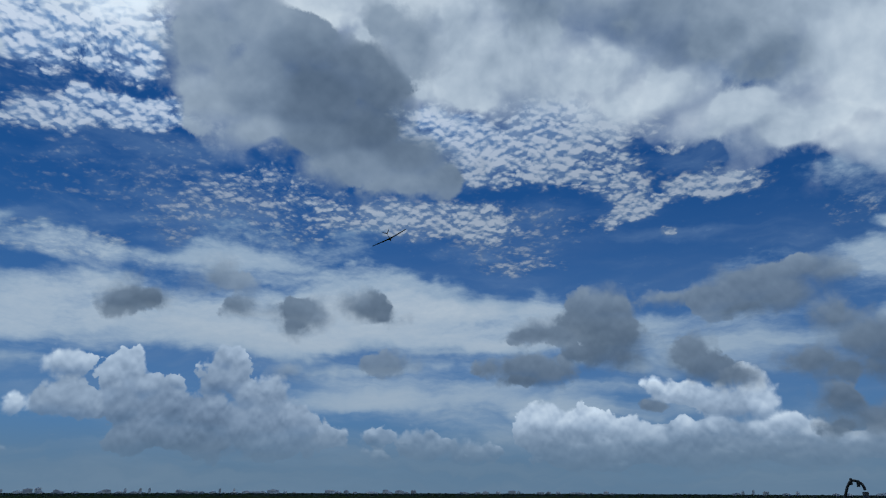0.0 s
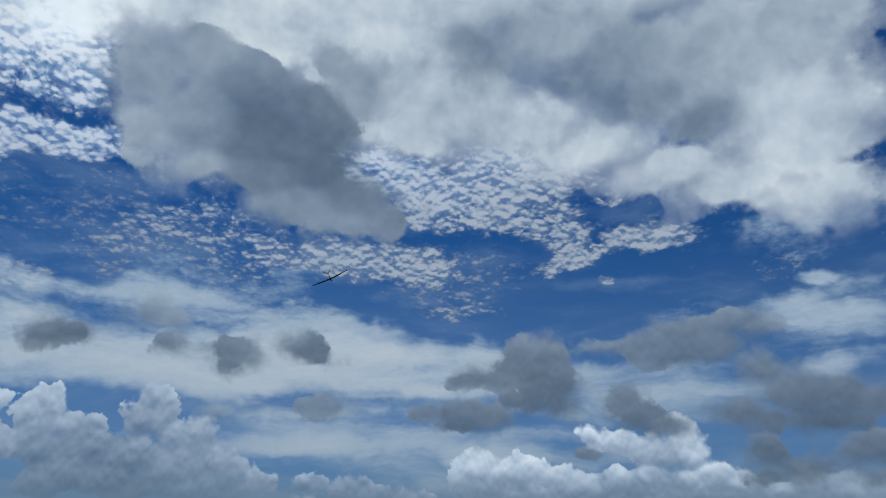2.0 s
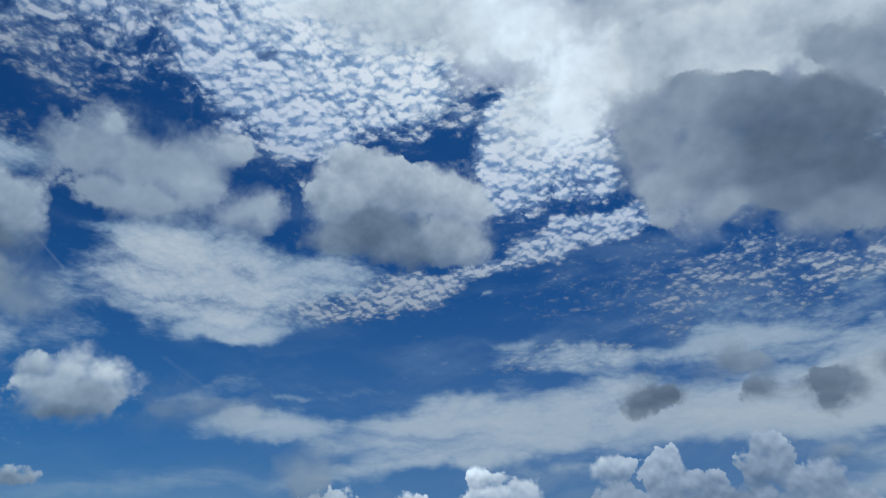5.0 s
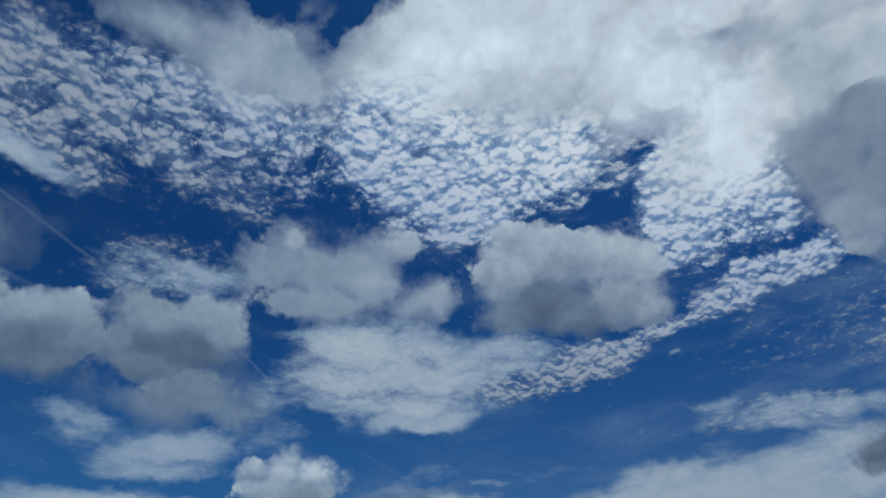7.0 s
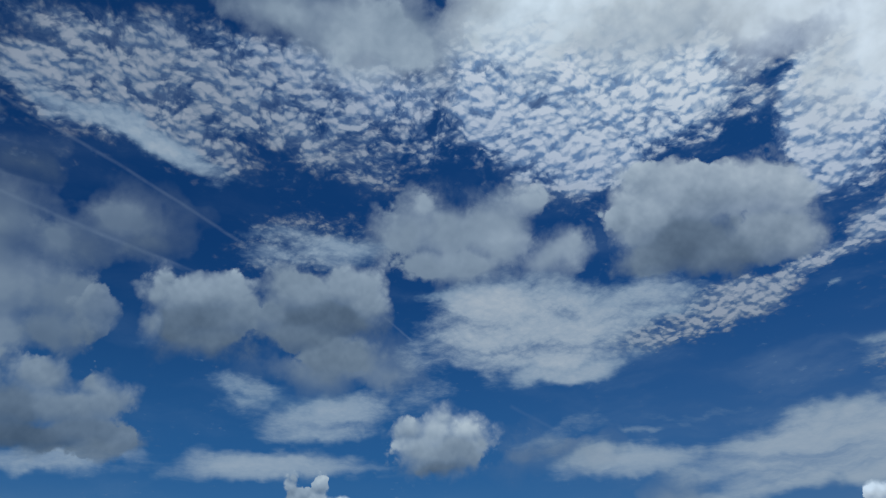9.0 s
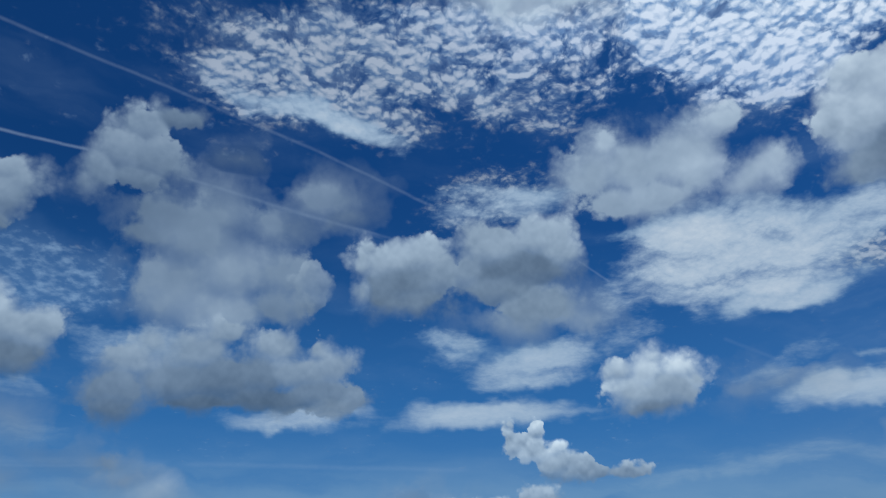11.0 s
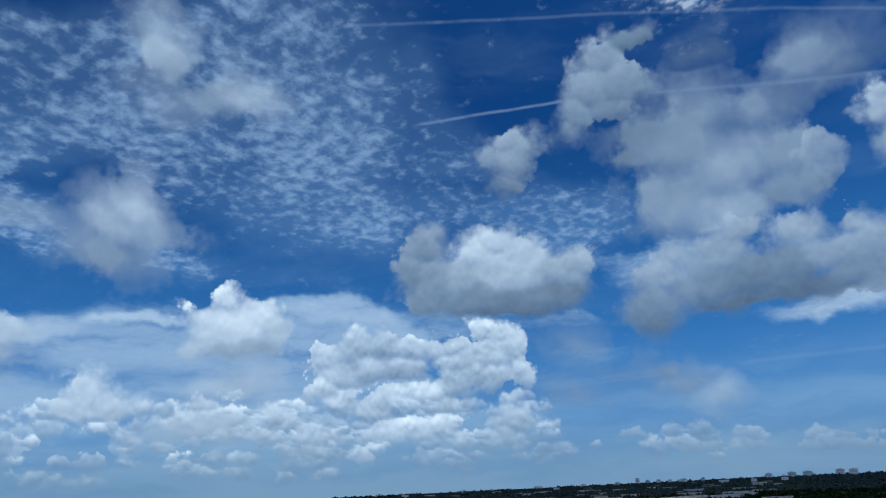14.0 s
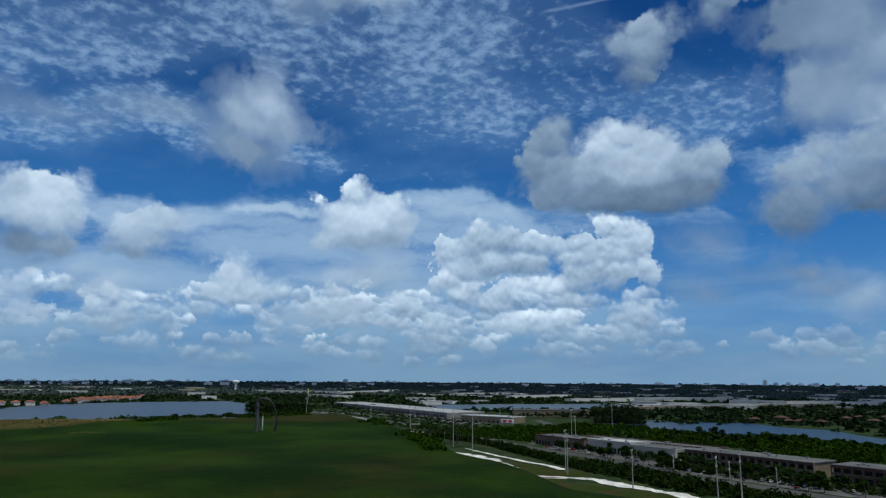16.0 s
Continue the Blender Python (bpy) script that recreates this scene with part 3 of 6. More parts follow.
cloud("mists", 10.7, 29.9, 0.97, [(-9.95, 4.24, 2.60, 2.92, 0.359), (-5.89, 5.84, 2.94, 2.44, 0.359), (-2.43, 4.15, 3.54, 2.45, 0.253), (1.44, 2.87, 2.87, 1.92, 0.230), (3.29, 1.37, 2.23, 3.05, 0.208), (4.05, 6.29, 1.94, 1.86, 0.389), (5.88, 5.01, 1.75, 2.11, 0.359), (-1.88, -0.15, 3.56, 3.12, 0.187), (-6.33, 0.72, 3.52, 2.96, 0.331), (-9.46, -0.60, 2.00, 2.17, 0.437), (2.41, -1.87, 3.04, 2.57, 0.182), (-6.17, -2.72, 2.54, 1.63, 0.437), (-0.77, -3.17, 3.55, 1.79, 0.265), (1.74, -5.18, 3.06, 1.61, 0.331), (6.58, -4.22, 3.14, 2.27, 0.241), (9.25, -5.63, 2.53, 1.64, 0.253), (6.45, -6.30, 3.19, 1.31, 0.331)])
cloud("decks", -17.7, 34.2, 1.00, [(-28.35, 11.60, 8.90, 2.80, 0.699), (-16.49, 7.26, 6.08, 4.61, 0.699), (-13.50, 1.82, 4.90, 4.37, 0.617), (-8.14, 0.11, 4.88, 3.51, 0.555), (-3.89, -1.84, 5.23, 2.63, 0.666), (0.21, -4.17, 5.52, 1.96, 0.641), (6.26, -6.49, 4.78, 1.52, 0.633), (11.36, -7.78, 4.45, 1.88, 0.617), (15.89, -8.77, 3.78, 1.97, 0.617), (15.43, -2.94, 5.52, 4.26, 0.617), (8.86, 1.33, 6.84, 4.78, 0.484), (-7.57, 4.44, 3.49, 2.54, 0.335), (-3.14, 4.57, 5.11, 2.50, 0.418), (2.13, 2.43, 4.52, 3.31, 0.302), (4.73, -0.51, 4.03, 2.50, 0.292), (9.31, -3.28, 3.43, 1.84, 0.292), (-0.49, 5.38, 4.17, 2.45, 0.457)])
cloud("decks", -14.6, 40.1, 1.00, [(-3.37, -6.50, 2.64, 1.31, 0.757), (-8.73, -2.08, 2.65, 2.57, 0.671), (17.28, -2.62, 5.55, 3.00, 0.474), (5.84, 3.72, 19.13, 3.81, 0.531), (-12.81, 7.37, 16.32, 3.49, 0.671)])
cloud("decks", 9.4, 35.8, 1.00, [(-1.06, 1.83, 3.84, 2.52, 0.749), (1.88, -1.69, 2.64, 2.18, 0.697), (-8.65, 2.90, 5.96, 2.00, 0.731), (8.37, -3.17, 5.39, 1.78, 0.599)])
cloud("decks", 28.3, 41.6, 1.00, [(-11.82, 3.76, 6.91, 2.48, 0.759), (-3.70, 1.38, 6.41, 2.69, 0.856), (1.41, -2.09, 4.19, 3.13, 0.816), (-1.91, -4.54, 2.16, 2.59, 0.856), (8.51, -0.50, 5.79, 2.36, 0.797), (14.94, -2.10, 4.59, 1.51, 0.705), (-9.11, 8.66, 16.32, 3.86, 0.856), (0.22, -4.90, 2.35, 2.36, 0.797)])
cloud("decks", 46.7, 45.3, 0.92, [(-20.97, 4.44, 5.56, 2.48, 0.547), (-27.38, 7.37, 4.11, 1.61, 0.466), (0.12, 0.18, 6.14, 2.42, 1.007), (7.87, -1.33, 6.75, 3.09, 1.069), (14.98, -4.24, 4.03, 2.96, 1.007), (13.96, -7.59, 2.06, 2.30, 1.094), (4.60, 3.06, 15.20, 2.27, 1.069)])
cloud("heaps", 45.8, 28.8, 0.96, [(-3.49, 3.93, 1.88, 1.16, 0.580), (-1.67, 3.15, 2.53, 1.71, 0.563), (-3.91, 0.85, 2.47, 2.53, 0.511), (0.16, 1.82, 3.40, 2.26, 0.545), (4.72, 1.35, 2.54, 1.90, 0.580), (6.56, 0.56, 1.54, 1.45, 0.608), (-1.62, -1.38, 3.85, 2.09, 0.227), (1.13, -2.71, 3.41, 1.46, 0.259), (-3.87, -2.32, 2.48, 1.45, 0.294), (4.78, -2.21, 2.50, 1.64, 0.387), (6.16, -2.65, 1.45, 1.45, 0.511), (-5.72, 1.73, 1.11, 1.62, 0.478), (-2.51, -2.30, 2.94, 1.27, 0.187)])
cloud("mists", 65.2, 29.4, 0.90, [(-4.85, 2.91, 1.63, 1.13, 0.531), (-6.22, 1.00, 2.25, 1.90, 0.459), (-2.57, 0.98, 2.95, 1.91, 0.437), (1.07, 0.97, 2.91, 2.09, 0.452), (3.81, 2.42, 1.90, 1.13, 0.565), (2.43, -0.40, 2.09, 1.64, 0.515), (-1.67, -1.75, 3.86, 1.27, 0.437), (6.52, -1.77, 1.88, 1.26, 0.498), (-4.40, -1.74, 2.54, 1.27, 0.422), (5.61, -2.23, 2.25, 0.90, 0.515)])
cloud("heaps", 79.0, 23.3, 0.94, [(-2.09, 1.69, 2.40, 1.67, 0.375), (1.75, 2.53, 2.29, 1.70, 0.407), (3.22, 1.33, 1.60, 1.88, 0.407), (0.31, -0.29, 3.69, 1.68, 0.216), (-1.26, -1.75, 2.39, 1.22, 0.251), (1.52, -3.27, 2.43, 1.57, 0.302), (-3.58, -0.22, 1.18, 1.56, 0.316)])
cloud("veils", 76.2, 19.1, 0.80, [(-2.66, -0.90, 2.81, 1.37, 0.340), (1.11, 0.63, 2.02, 1.40, 0.353), (2.50, -0.16, 1.59, 1.22, 0.366), (-1.07, 0.50, 2.17, 1.57, 0.315)])
cloud("heaps", 89.5, 22.6, 0.96, [(-2.12, 2.57, 0.84, 0.67, 0.468), (-2.81, 1.17, 0.83, 1.16, 0.425), (-0.26, 1.21, 2.55, 1.52, 0.434), (2.34, 1.46, 1.86, 1.54, 0.409), (0.89, -0.52, 3.36, 1.94, 0.246), (3.72, -0.26, 1.47, 1.80, 0.311), (-0.82, -1.85, 1.77, 1.33, 0.235), (2.01, -2.04, 2.23, 0.93, 0.223), (-2.67, -1.32, 0.82, 1.31, 0.385)])
cloud("heaps", 69.0, 13.6, 0.97, [(-2.36, 0.89, 1.13, 0.85, 0.519), (0.25, 1.57, 0.62, 0.77, 0.577), (-0.59, 0.49, 1.40, 1.10, 0.577), (2.26, 0.54, 1.23, 0.85, 0.618), (3.37, -0.08, 0.88, 0.93, 0.519), (-1.42, -0.78, 1.82, 1.25, 0.431), (1.19, -0.95, 2.26, 1.25, 0.382), (-0.08, -1.80, 2.42, 0.58, 0.233), (-2.75, -0.18, 0.87, 0.84, 0.557)])
cloud("veils", 60.2, 12.9, 0.50, [(-1.29, -0.06, 1.82, 0.83, 0.353), (1.32, 0.10, 1.98, 0.67, 0.315)])
cloud("veils", 97.0, 27.7, 0.75, [(0.71, 0.76, 2.01, 1.14, 0.354), (-3.14, -1.17, 1.69, 1.37, 0.328), (2.71, 0.47, 1.51, 0.83, 0.316)])
cloud("heaps", 112.0, 29.9, 0.85, [(0.04, 2.48, 1.45, 1.13, 0.363), (-1.14, 0.39, 1.58, 1.58, 0.347), (1.07, 0.37, 1.59, 1.59, 0.321), (-2.33, -1.48, 1.13, 1.59, 0.311), (-2.90, -2.87, 0.70, 1.15, 0.292), (0.33, -1.70, 1.51, 0.89, 0.264), (2.63, 3.39, 1.59, 0.78, 0.247), (2.01, -0.22, 1.16, 1.16, 0.292)])
cloud("heaps", 120.8, 25.3, 0.90, [(0.27, 1.31, 1.17, 0.78, 0.346), (-1.66, 0.15, 1.14, 0.94, 0.346), (0.26, -0.23, 1.75, 1.30, 0.310), (1.39, 0.82, 0.84, 0.96, 0.346), (-0.35, -2.07, 1.08, 0.69, 0.238)])
cloud("veils", 104.7, 23.1, 0.85, [(-3.86, 3.08, 2.07, 1.44, 0.272), (0.20, 4.08, 2.08, 1.63, 0.320), (-1.57, 1.77, 3.39, 2.08, 0.310), (-5.18, 1.24, 1.61, 0.99, 0.245), (1.20, -0.45, 2.96, 2.55, 0.373), (4.86, -0.37, 2.09, 1.64, 0.320), (-1.94, -2.33, 2.94, 2.54, 0.320), (0.81, -3.64, 3.41, 1.63, 0.408), (5.37, -3.11, 2.09, 1.45, 0.310)])
cloud("heaps", 96.7, 21.8, 0.60, [(-0.32, -0.57, 1.13, 1.63, 0.319), (0.40, 0.54, 0.63, 0.82, 0.349)])
cloud("heaps", 109.6, 14.0, 0.90, [(1.05, 2.55, 1.34, 0.99, 0.365), (-0.13, 1.16, 2.05, 1.25, 0.334), (-1.08, -1.00, 2.11, 1.58, 0.232), (-1.36, -2.32, 1.75, 0.96, 0.200), (1.72, -0.11, 1.61, 1.33, 0.266)])
cloud("heaps", 104.2, 14.8, 0.92, [(1.05, 2.86, 1.63, 0.91, 0.347), (-0.61, 1.48, 2.44, 1.44, 0.316), (-1.82, -0.87, 2.15, 1.69, 0.210), (1.24, -0.83, 2.52, 1.69, 0.202), (0.00, -2.53, 2.51, 0.66, 0.173)])
cloud("heaps", 99.0, 14.7, 0.92, [(-0.06, 2.22, 1.90, 1.44, 0.387), (1.47, 0.13, 2.51, 1.25, 0.334), (-1.10, -0.28, 1.62, 1.70, 0.240), (-0.14, -2.07, 3.58, 0.97, 0.178)])
cloud("heaps", 94.4, 14.7, 0.90, [(-1.32, 2.07, 0.99, 0.99, 0.404), (-0.04, 0.59, 1.69, 1.25, 0.360), (1.30, 0.90, 0.53, 0.71, 0.393), (-1.04, -1.60, 2.48, 1.24, 0.245), (1.15, -2.10, 1.40, 0.79, 0.280)])
cloud("veils", 97.5, 28.5, 0.70, [(0.42, 0.64, 1.62, 0.80, 0.401), (2.42, -0.10, 1.79, 0.71, 0.314), (-1.24, -2.00, 1.81, 0.99, 0.257), (3.73, -1.27, 1.60, 0.63, 0.248), (-5.15, 2.86, 1.35, 0.62, 0.184)])
cloud("heaps", 123.8, 16.6, 0.96, [(-3.23, 3.29, 0.61, 0.98, 0.299), (-4.96, 2.14, 1.56, 1.42, 0.276), (-6.00, 0.13, 1.07, 1.59, 0.255), (-4.02, -0.74, 2.00, 1.77, 0.290), (1.24, 2.45, 1.89, 1.18, 0.580), (-0.53, 1.30, 1.87, 1.26, 0.553), (3.06, 1.57, 1.58, 1.45, 0.553), (2.18, -0.25, 3.37, 1.80, 0.468), (-2.26, -0.73, 1.85, 1.43, 0.369), (5.82, -0.22, 2.09, 1.45, 0.369), (7.66, 0.25, 1.14, 1.18, 0.369), (0.42, -2.06, 4.67, 1.25, 0.230), (4.93, -2.04, 2.93, 1.13, 0.214), (-4.86, -2.07, 1.72, 1.14, 0.255), (1.78, -2.95, 4.24, 0.63, 0.164)])
cloud("towers", 76.8, 8.9, 0.93, [(-3.08, 2.37, 0.50, 0.62, 0.528), (-2.72, 0.91, 1.15, 1.22, 0.477), (-1.08, 1.59, 0.60, 0.73, 0.549), (-1.71, 0.03, 1.42, 1.12, 0.528), (0.17, 0.10, 1.02, 0.55, 0.626), (0.34, -1.09, 1.73, 1.02, 0.381), (2.36, -1.79, 1.94, 0.84, 0.328), (5.08, -1.94, 1.52, 0.75, 0.360)])
cloud("towers", 80.5, 4.9, 0.85, [(-3.63, 0.09, 1.18, 0.64, 0.481), (-1.28, 0.14, 1.46, 0.71, 0.452), (1.37, 0.13, 1.55, 1.01, 0.387), (2.56, 0.67, 1.09, 0.62, 0.409), (-2.17, -0.73, 2.54, 0.70, 0.354), (2.74, -0.48, 0.79, 0.69, 0.387)])
cloud("veils", 116.9, 9.7, 0.60, [(-0.04, 0.01, 1.67, 1.01, 0.311)])
cloud("veils", 117.0, 6.1, 0.60, [(0.02, -0.04, 1.35, 0.65, 0.276)])
cloud("veils", 107.9, 7.2, 0.75, [(-0.18, 0.03, 1.65, 0.85, 0.309), (1.59, -0.79, 1.44, 0.84, 0.407), (-1.53, 0.86, 1.22, 0.51, 0.271)])
cloud("veils", 112.3, 7.9, 0.50, [(-1.03, -0.15, 1.53, 0.42, 0.258), (1.10, 0.12, 0.86, 0.51, 0.268)])
cloud("heaps", 144.2, 12.6, 0.97, [(-0.59, 1.87, 1.16, 0.90, 0.682), (-1.88, 0.46, 1.60, 1.21, 0.652), (1.24, 0.81, 1.80, 1.45, 0.640), (-0.07, -0.14, 3.14, 1.45, 0.617), (3.09, -0.25, 1.45, 1.13, 0.520), (-2.28, -1.13, 1.42, 0.90, 0.500), (0.43, -1.71, 2.92, 0.63, 0.366)])
cloud("heaps", 167.9, 11.2, 0.95, [(0.65, 1.67, 1.60, 1.31, 0.627), (-1.40, 1.58, 1.20, 1.24, 0.509), (-0.24, 0.16, 2.39, 1.42, 0.550), (1.84, 0.43, 0.78, 1.45, 0.509), (-1.05, -1.91, 1.54, 1.25, 0.241), (0.32, -1.96, 1.58, 0.87, 0.294)])
cloud("heaps", 160.9, 10.3, 0.85, [(-0.71, 0.77, 1.61, 1.33, 0.561), (1.40, 1.19, 1.26, 1.19, 0.509), (-0.04, -0.43, 2.12, 1.13, 0.427), (-0.73, -1.33, 1.37, 0.67, 0.294)])
cloud("heaps", 153.2, 7.0, 0.90, [(-0.84, 0.98, 1.47, 1.05, 0.626), (-1.39, -0.35, 1.33, 0.87, 0.528), (0.70, -0.04, 1.57, 0.97, 0.528), (1.59, -0.66, 1.11, 0.70, 0.444)])
cloud("towers", 145.8, 6.1, 0.90, [(-1.83, -0.29, 1.76, 0.76, 0.570), (0.38, -0.00, 1.47, 0.67, 0.581), (-0.10, 0.88, 1.16, 0.58, 0.527), (1.74, -0.41, 1.03, 0.58, 0.472)])
cloud("towers", 124.1, 10.0, 0.97, [(-0.39, 2.01, 1.04, 0.89, 0.661), (1.32, 1.72, 1.28, 0.88, 0.603), (2.14, 0.60, 0.85, 1.45, 0.538), (0.63, 0.20, 1.80, 1.41, 0.523), (2.72, -1.18, 0.72, 1.44, 0.523), (-0.06, -1.55, 2.03, 1.24, 0.483), (-2.25, -1.95, 2.02, 1.03, 0.463), (-1.99, -0.39, 1.58, 1.16, 0.463), (-2.61, 0.97, 1.14, 0.90, 0.523)])
cloud("towers", 132.7, 10.2, 0.90, [(-4.07, 0.18, 1.37, 1.18, 0.529), (-1.78, 0.53, 1.54, 1.18, 0.431), (0.71, 0.70, 1.53, 1.09, 0.409), (2.51, 0.61, 1.52, 0.99, 0.450), (4.08, 0.60, 1.16, 0.90, 0.508), (-0.43, -0.84, 2.26, 1.09, 0.431), (-3.16, -1.19, 1.82, 1.00, 0.450), (2.28, -0.84, 1.61, 0.90, 0.440)])
cloud("towers", 132.3, 7.0, 0.95, [(-5.16, 1.10, 1.36, 1.05, 0.586), (-3.56, -0.04, 1.50, 0.91, 0.543), (1.42, 0.64, 1.88, 0.90, 0.603), (3.66, 0.42, 1.47, 0.90, 0.575), (0.07, -0.26, 2.52, 0.90, 0.522), (4.98, -0.71, 1.67, 0.67, 0.444), (-1.29, -0.94, 1.72, 0.90, 0.473)])
cloud("towers", 135.6, 4.4, 0.93, [(2.45, 0.08, 1.89, 0.76, 0.582), (5.15, 0.11, 2.10, 0.81, 0.604), (7.85, 0.13, 1.67, 1.07, 0.598), (9.18, -0.75, 0.87, 0.66, 0.523), (-2.07, 0.04, 1.72, 0.90, 0.503), (-4.81, 1.15, 1.72, 0.90, 0.473), (-6.16, 0.01, 1.26, 0.67, 0.478), (-8.45, 0.21, 1.25, 0.63, 0.503), (-2.97, -1.09, 1.72, 0.58, 0.445)])
cloud("towers", 122.4, 5.2, 0.85, [(0.12, 1.45, 0.72, 0.66, 0.553), (-0.35, 0.14, 1.10, 1.22, 0.477), (0.69, -0.31, 0.71, 1.43, 0.448), (-0.62, -1.38, 0.98, 0.87, 0.448)])
cloud("towers", 162.8, 4.3, 0.85, [(-0.76, 0.62, 1.10, 0.81, 0.562), (0.78, 0.08, 0.98, 1.07, 0.480), (0.11, -0.77, 1.04, 0.53, 0.447)])
cloud("veils", 159.2, 6.0, 0.80, [(-8.99, -1.29, 1.28, 0.70, 0.537), (-10.42, -0.58, 0.79, 1.08, 0.506), (-3.96, 1.00, 1.41, 0.94, 0.486), (15.28, 2.22, 2.69, 1.13, 0.476), (11.73, -1.20, 2.64, 0.89, 0.446)])
cloud("veils", 153.1, 19.8, 0.85, [(0.97, 2.07, 1.77, 1.40, 0.526), (-0.61, 0.40, 2.34, 1.53, 0.415), (1.91, 0.67, 1.79, 1.54, 0.381), (-2.16, -1.47, 1.90, 1.11, 0.327), (-0.06, -1.69, 1.94, 1.12, 0.297)])
cloud("veils", 164.1, 18.7, 0.50, [(4.16, 0.61, 4.50, 0.91, 0.352), (-3.85, -0.57, 3.43, 0.70, 0.352)])
cloud("veils", 147.9, 31.5, 0.85, [(-2.68, 1.76, 1.41, 1.51, 0.463), (-1.45, 0.70, 1.44, 1.30, 0.380), (3.18, -1.24, 1.90, 1.06, 0.502), (1.10, -1.47, 1.74, 0.92, 0.348)])
cloud("towers", 103.5, 2.2, 0.70, [(-6.96, 0.41, 0.95, 0.49, 0.512), (-6.34, -0.11, 1.28, 0.49, 0.385), (-0.95, 0.57, 0.67, 0.37, 0.482), (-3.33, -0.03, 0.76, 0.24, 0.413), (2.97, 0.52, 0.81, 0.40, 0.435), (4.45, -0.53, 1.58, 0.47, 0.333), (9.13, -0.72, 1.50, 0.54, 0.333)])
cloud("veils", 88.3, 4.6, 0.70, [(2.55, -0.44, 1.15, 0.93, 0.403), (0.42, 0.86, 0.62, 0.31, 0.289), (-3.26, -0.51, 0.51, 0.23, 0.338)])
cloud("towers", -23.5, 3.9, 0.92, [(3.74, 0.23, 1.07, 0.71, 0.601), (5.37, -0.39, 1.26, 0.66, 0.549), (7.64, -0.12, 1.08, 0.69, 0.583), (9.75, -0.59, 1.18, 0.60, 0.549), (12.07, -0.40, 1.00, 0.63, 0.566), (-7.72, -0.15, 1.28, 0.71, 0.517), (-5.33, 0.30, 1.26, 0.83, 0.549), (-3.21, 0.59, 1.07, 0.74, 0.566), (-14.42, 0.75, 1.14, 0.85, 0.601), (-11.93, -0.08, 1.47, 0.67, 0.501), (-0.60, 0.12, 1.21, 0.69, 0.533)])

# rows of small cumulus low over the horizon: start, end, lowest, highest, number, brightness, cover
for start, end, low, high, number, light, cover in ((118, 172, 1.2, 6.5, 110, 0.47, 0.6), (126, 168, 2.5, 7.5, 26, 0.6, 0.8), (96, 124, 1.0, 3.5, 20, 0.42, 0.5), (-40, 8, 1.8, 4.0, 26, 0.36, 0.8), (30, 60, 1.5, 4.0, 10, 0.34, 0.7)):
    for k in range(number):
        size = random.uniform(0.25, 0.7)
        cloud("towers", random.uniform(start, end), random.uniform(low, high), cover,
              [(random.uniform(-1.6, 1.6) * size, random.uniform(-0.25, 0.3) * size, size * random.uniform(0.6, 1.2), size * random.uniform(0.35, 0.7), light * random.uniform(0.8, 1.2)) for _ in range(4)])

rows_el, rows_az = len(el_line), len(az_line)
corner = np.arange(rows_el * rows_az).reshape(rows_el, rows_az)
quads = np.stack([corner[:-1, :-1], corner[1:, :-1], corner[1:, 1:], corner[:-1, 1:]], -1).reshape(-1, 4)
dome = bpy.data.meshes.new("backdrop")
dome.vertices.add(len(ways))
bulge = sum(size * smooth(depth_of[kind], -0.2, 2.2) for kind, size in (("decks", 40.0), ("towers", 110.0), ("veils", 50.0), ("mists", 120.0), ("heaps", 140.0)))
bulge *= smooth(np.degrees(el_grid).ravel(), 1.5, 4.0)
dome.vertices.foreach_set("co", (ways * (4940.0 - np.minimum(bulge, 220.0))[:, None]).astype(np.float32).ravel())
dome.loops.add(quads.size)
dome.loops.foreach_set("vertex_index", quads.astype(np.int32).ravel())
dome.polygons.add(len(quads))
dome.polygons.foreach_set("loop_start", np.arange(0, quads.size, 4, dtype=np.int32))
dome.polygons.foreach_set("use_smooth", np.ones(len(quads), bool))
dome.update(calc_edges=True)


def store(name, a, b, c):
    dome.attributes.new(name, "FLOAT_VECTOR", "POINT").data.foreach_set("vector", np.stack([a, b, c], -1).astype(np.float32).ravel())


store("layers", patches(CELLS, stirred, 0.45), patches(SHEET, stirred, 0.6), patches(FINE, stirred, 0.5))
store("sides", smooth(np.degrees(az_grid).ravel(), 75.0, 15.0), smooth(np.degrees(az_grid).ravel(), 98.0, 128.0), np.zeros(len(ways)))
for kind in CLASSES:
    store(kind, depth_of[kind], tone_of[kind] / weight_of[kind], cover_of[kind] / weight_of[kind])

SKY_STUFF = bpy.data.materials.new("sky_with_clouds")
SKY_STUFF.use_nodes = True
SKY_STUFF.node_tree.nodes.clear()
SKY_STUFF.cycles.emission_sampling = "NONE"
S = Net(SKY_STUFF.node_tree)


def stored(name):
    n = S.node("ShaderNodeSeparateXYZ")
    S.put(n.inputs[0], S.node("ShaderNodeAttribute", attribute_name=name).outputs["Vector"])
    return n.outputs


way = S.vec("NORMALIZE", S.node("ShaderNodeTexCoord").outputs["Object"])
parts = S.node("ShaderNodeSeparateXYZ")
S.put(parts.inputs[0], way)
up = parts.outputs[2]
lift = S.math("ADD", S.math("MAXIMUM", up, 0.0), 0.20)
flat = S.join(S.math("DIVIDE", parts.outputs[0], lift), S.math("DIVIDE", parts.outputs[1], lift))
stir = S.vec("SUBTRACT", S.noise(way, 9.0, 4.0, 0.6).outputs["Color"], (0.5, 0.5, 0.5))
bent = S.vec("ADD", way, S.vec("SCALE", stir, scale=0.1))
shifted = S.vec("ADD", flat, S.vec("SCALE", stir, scale=0.12))
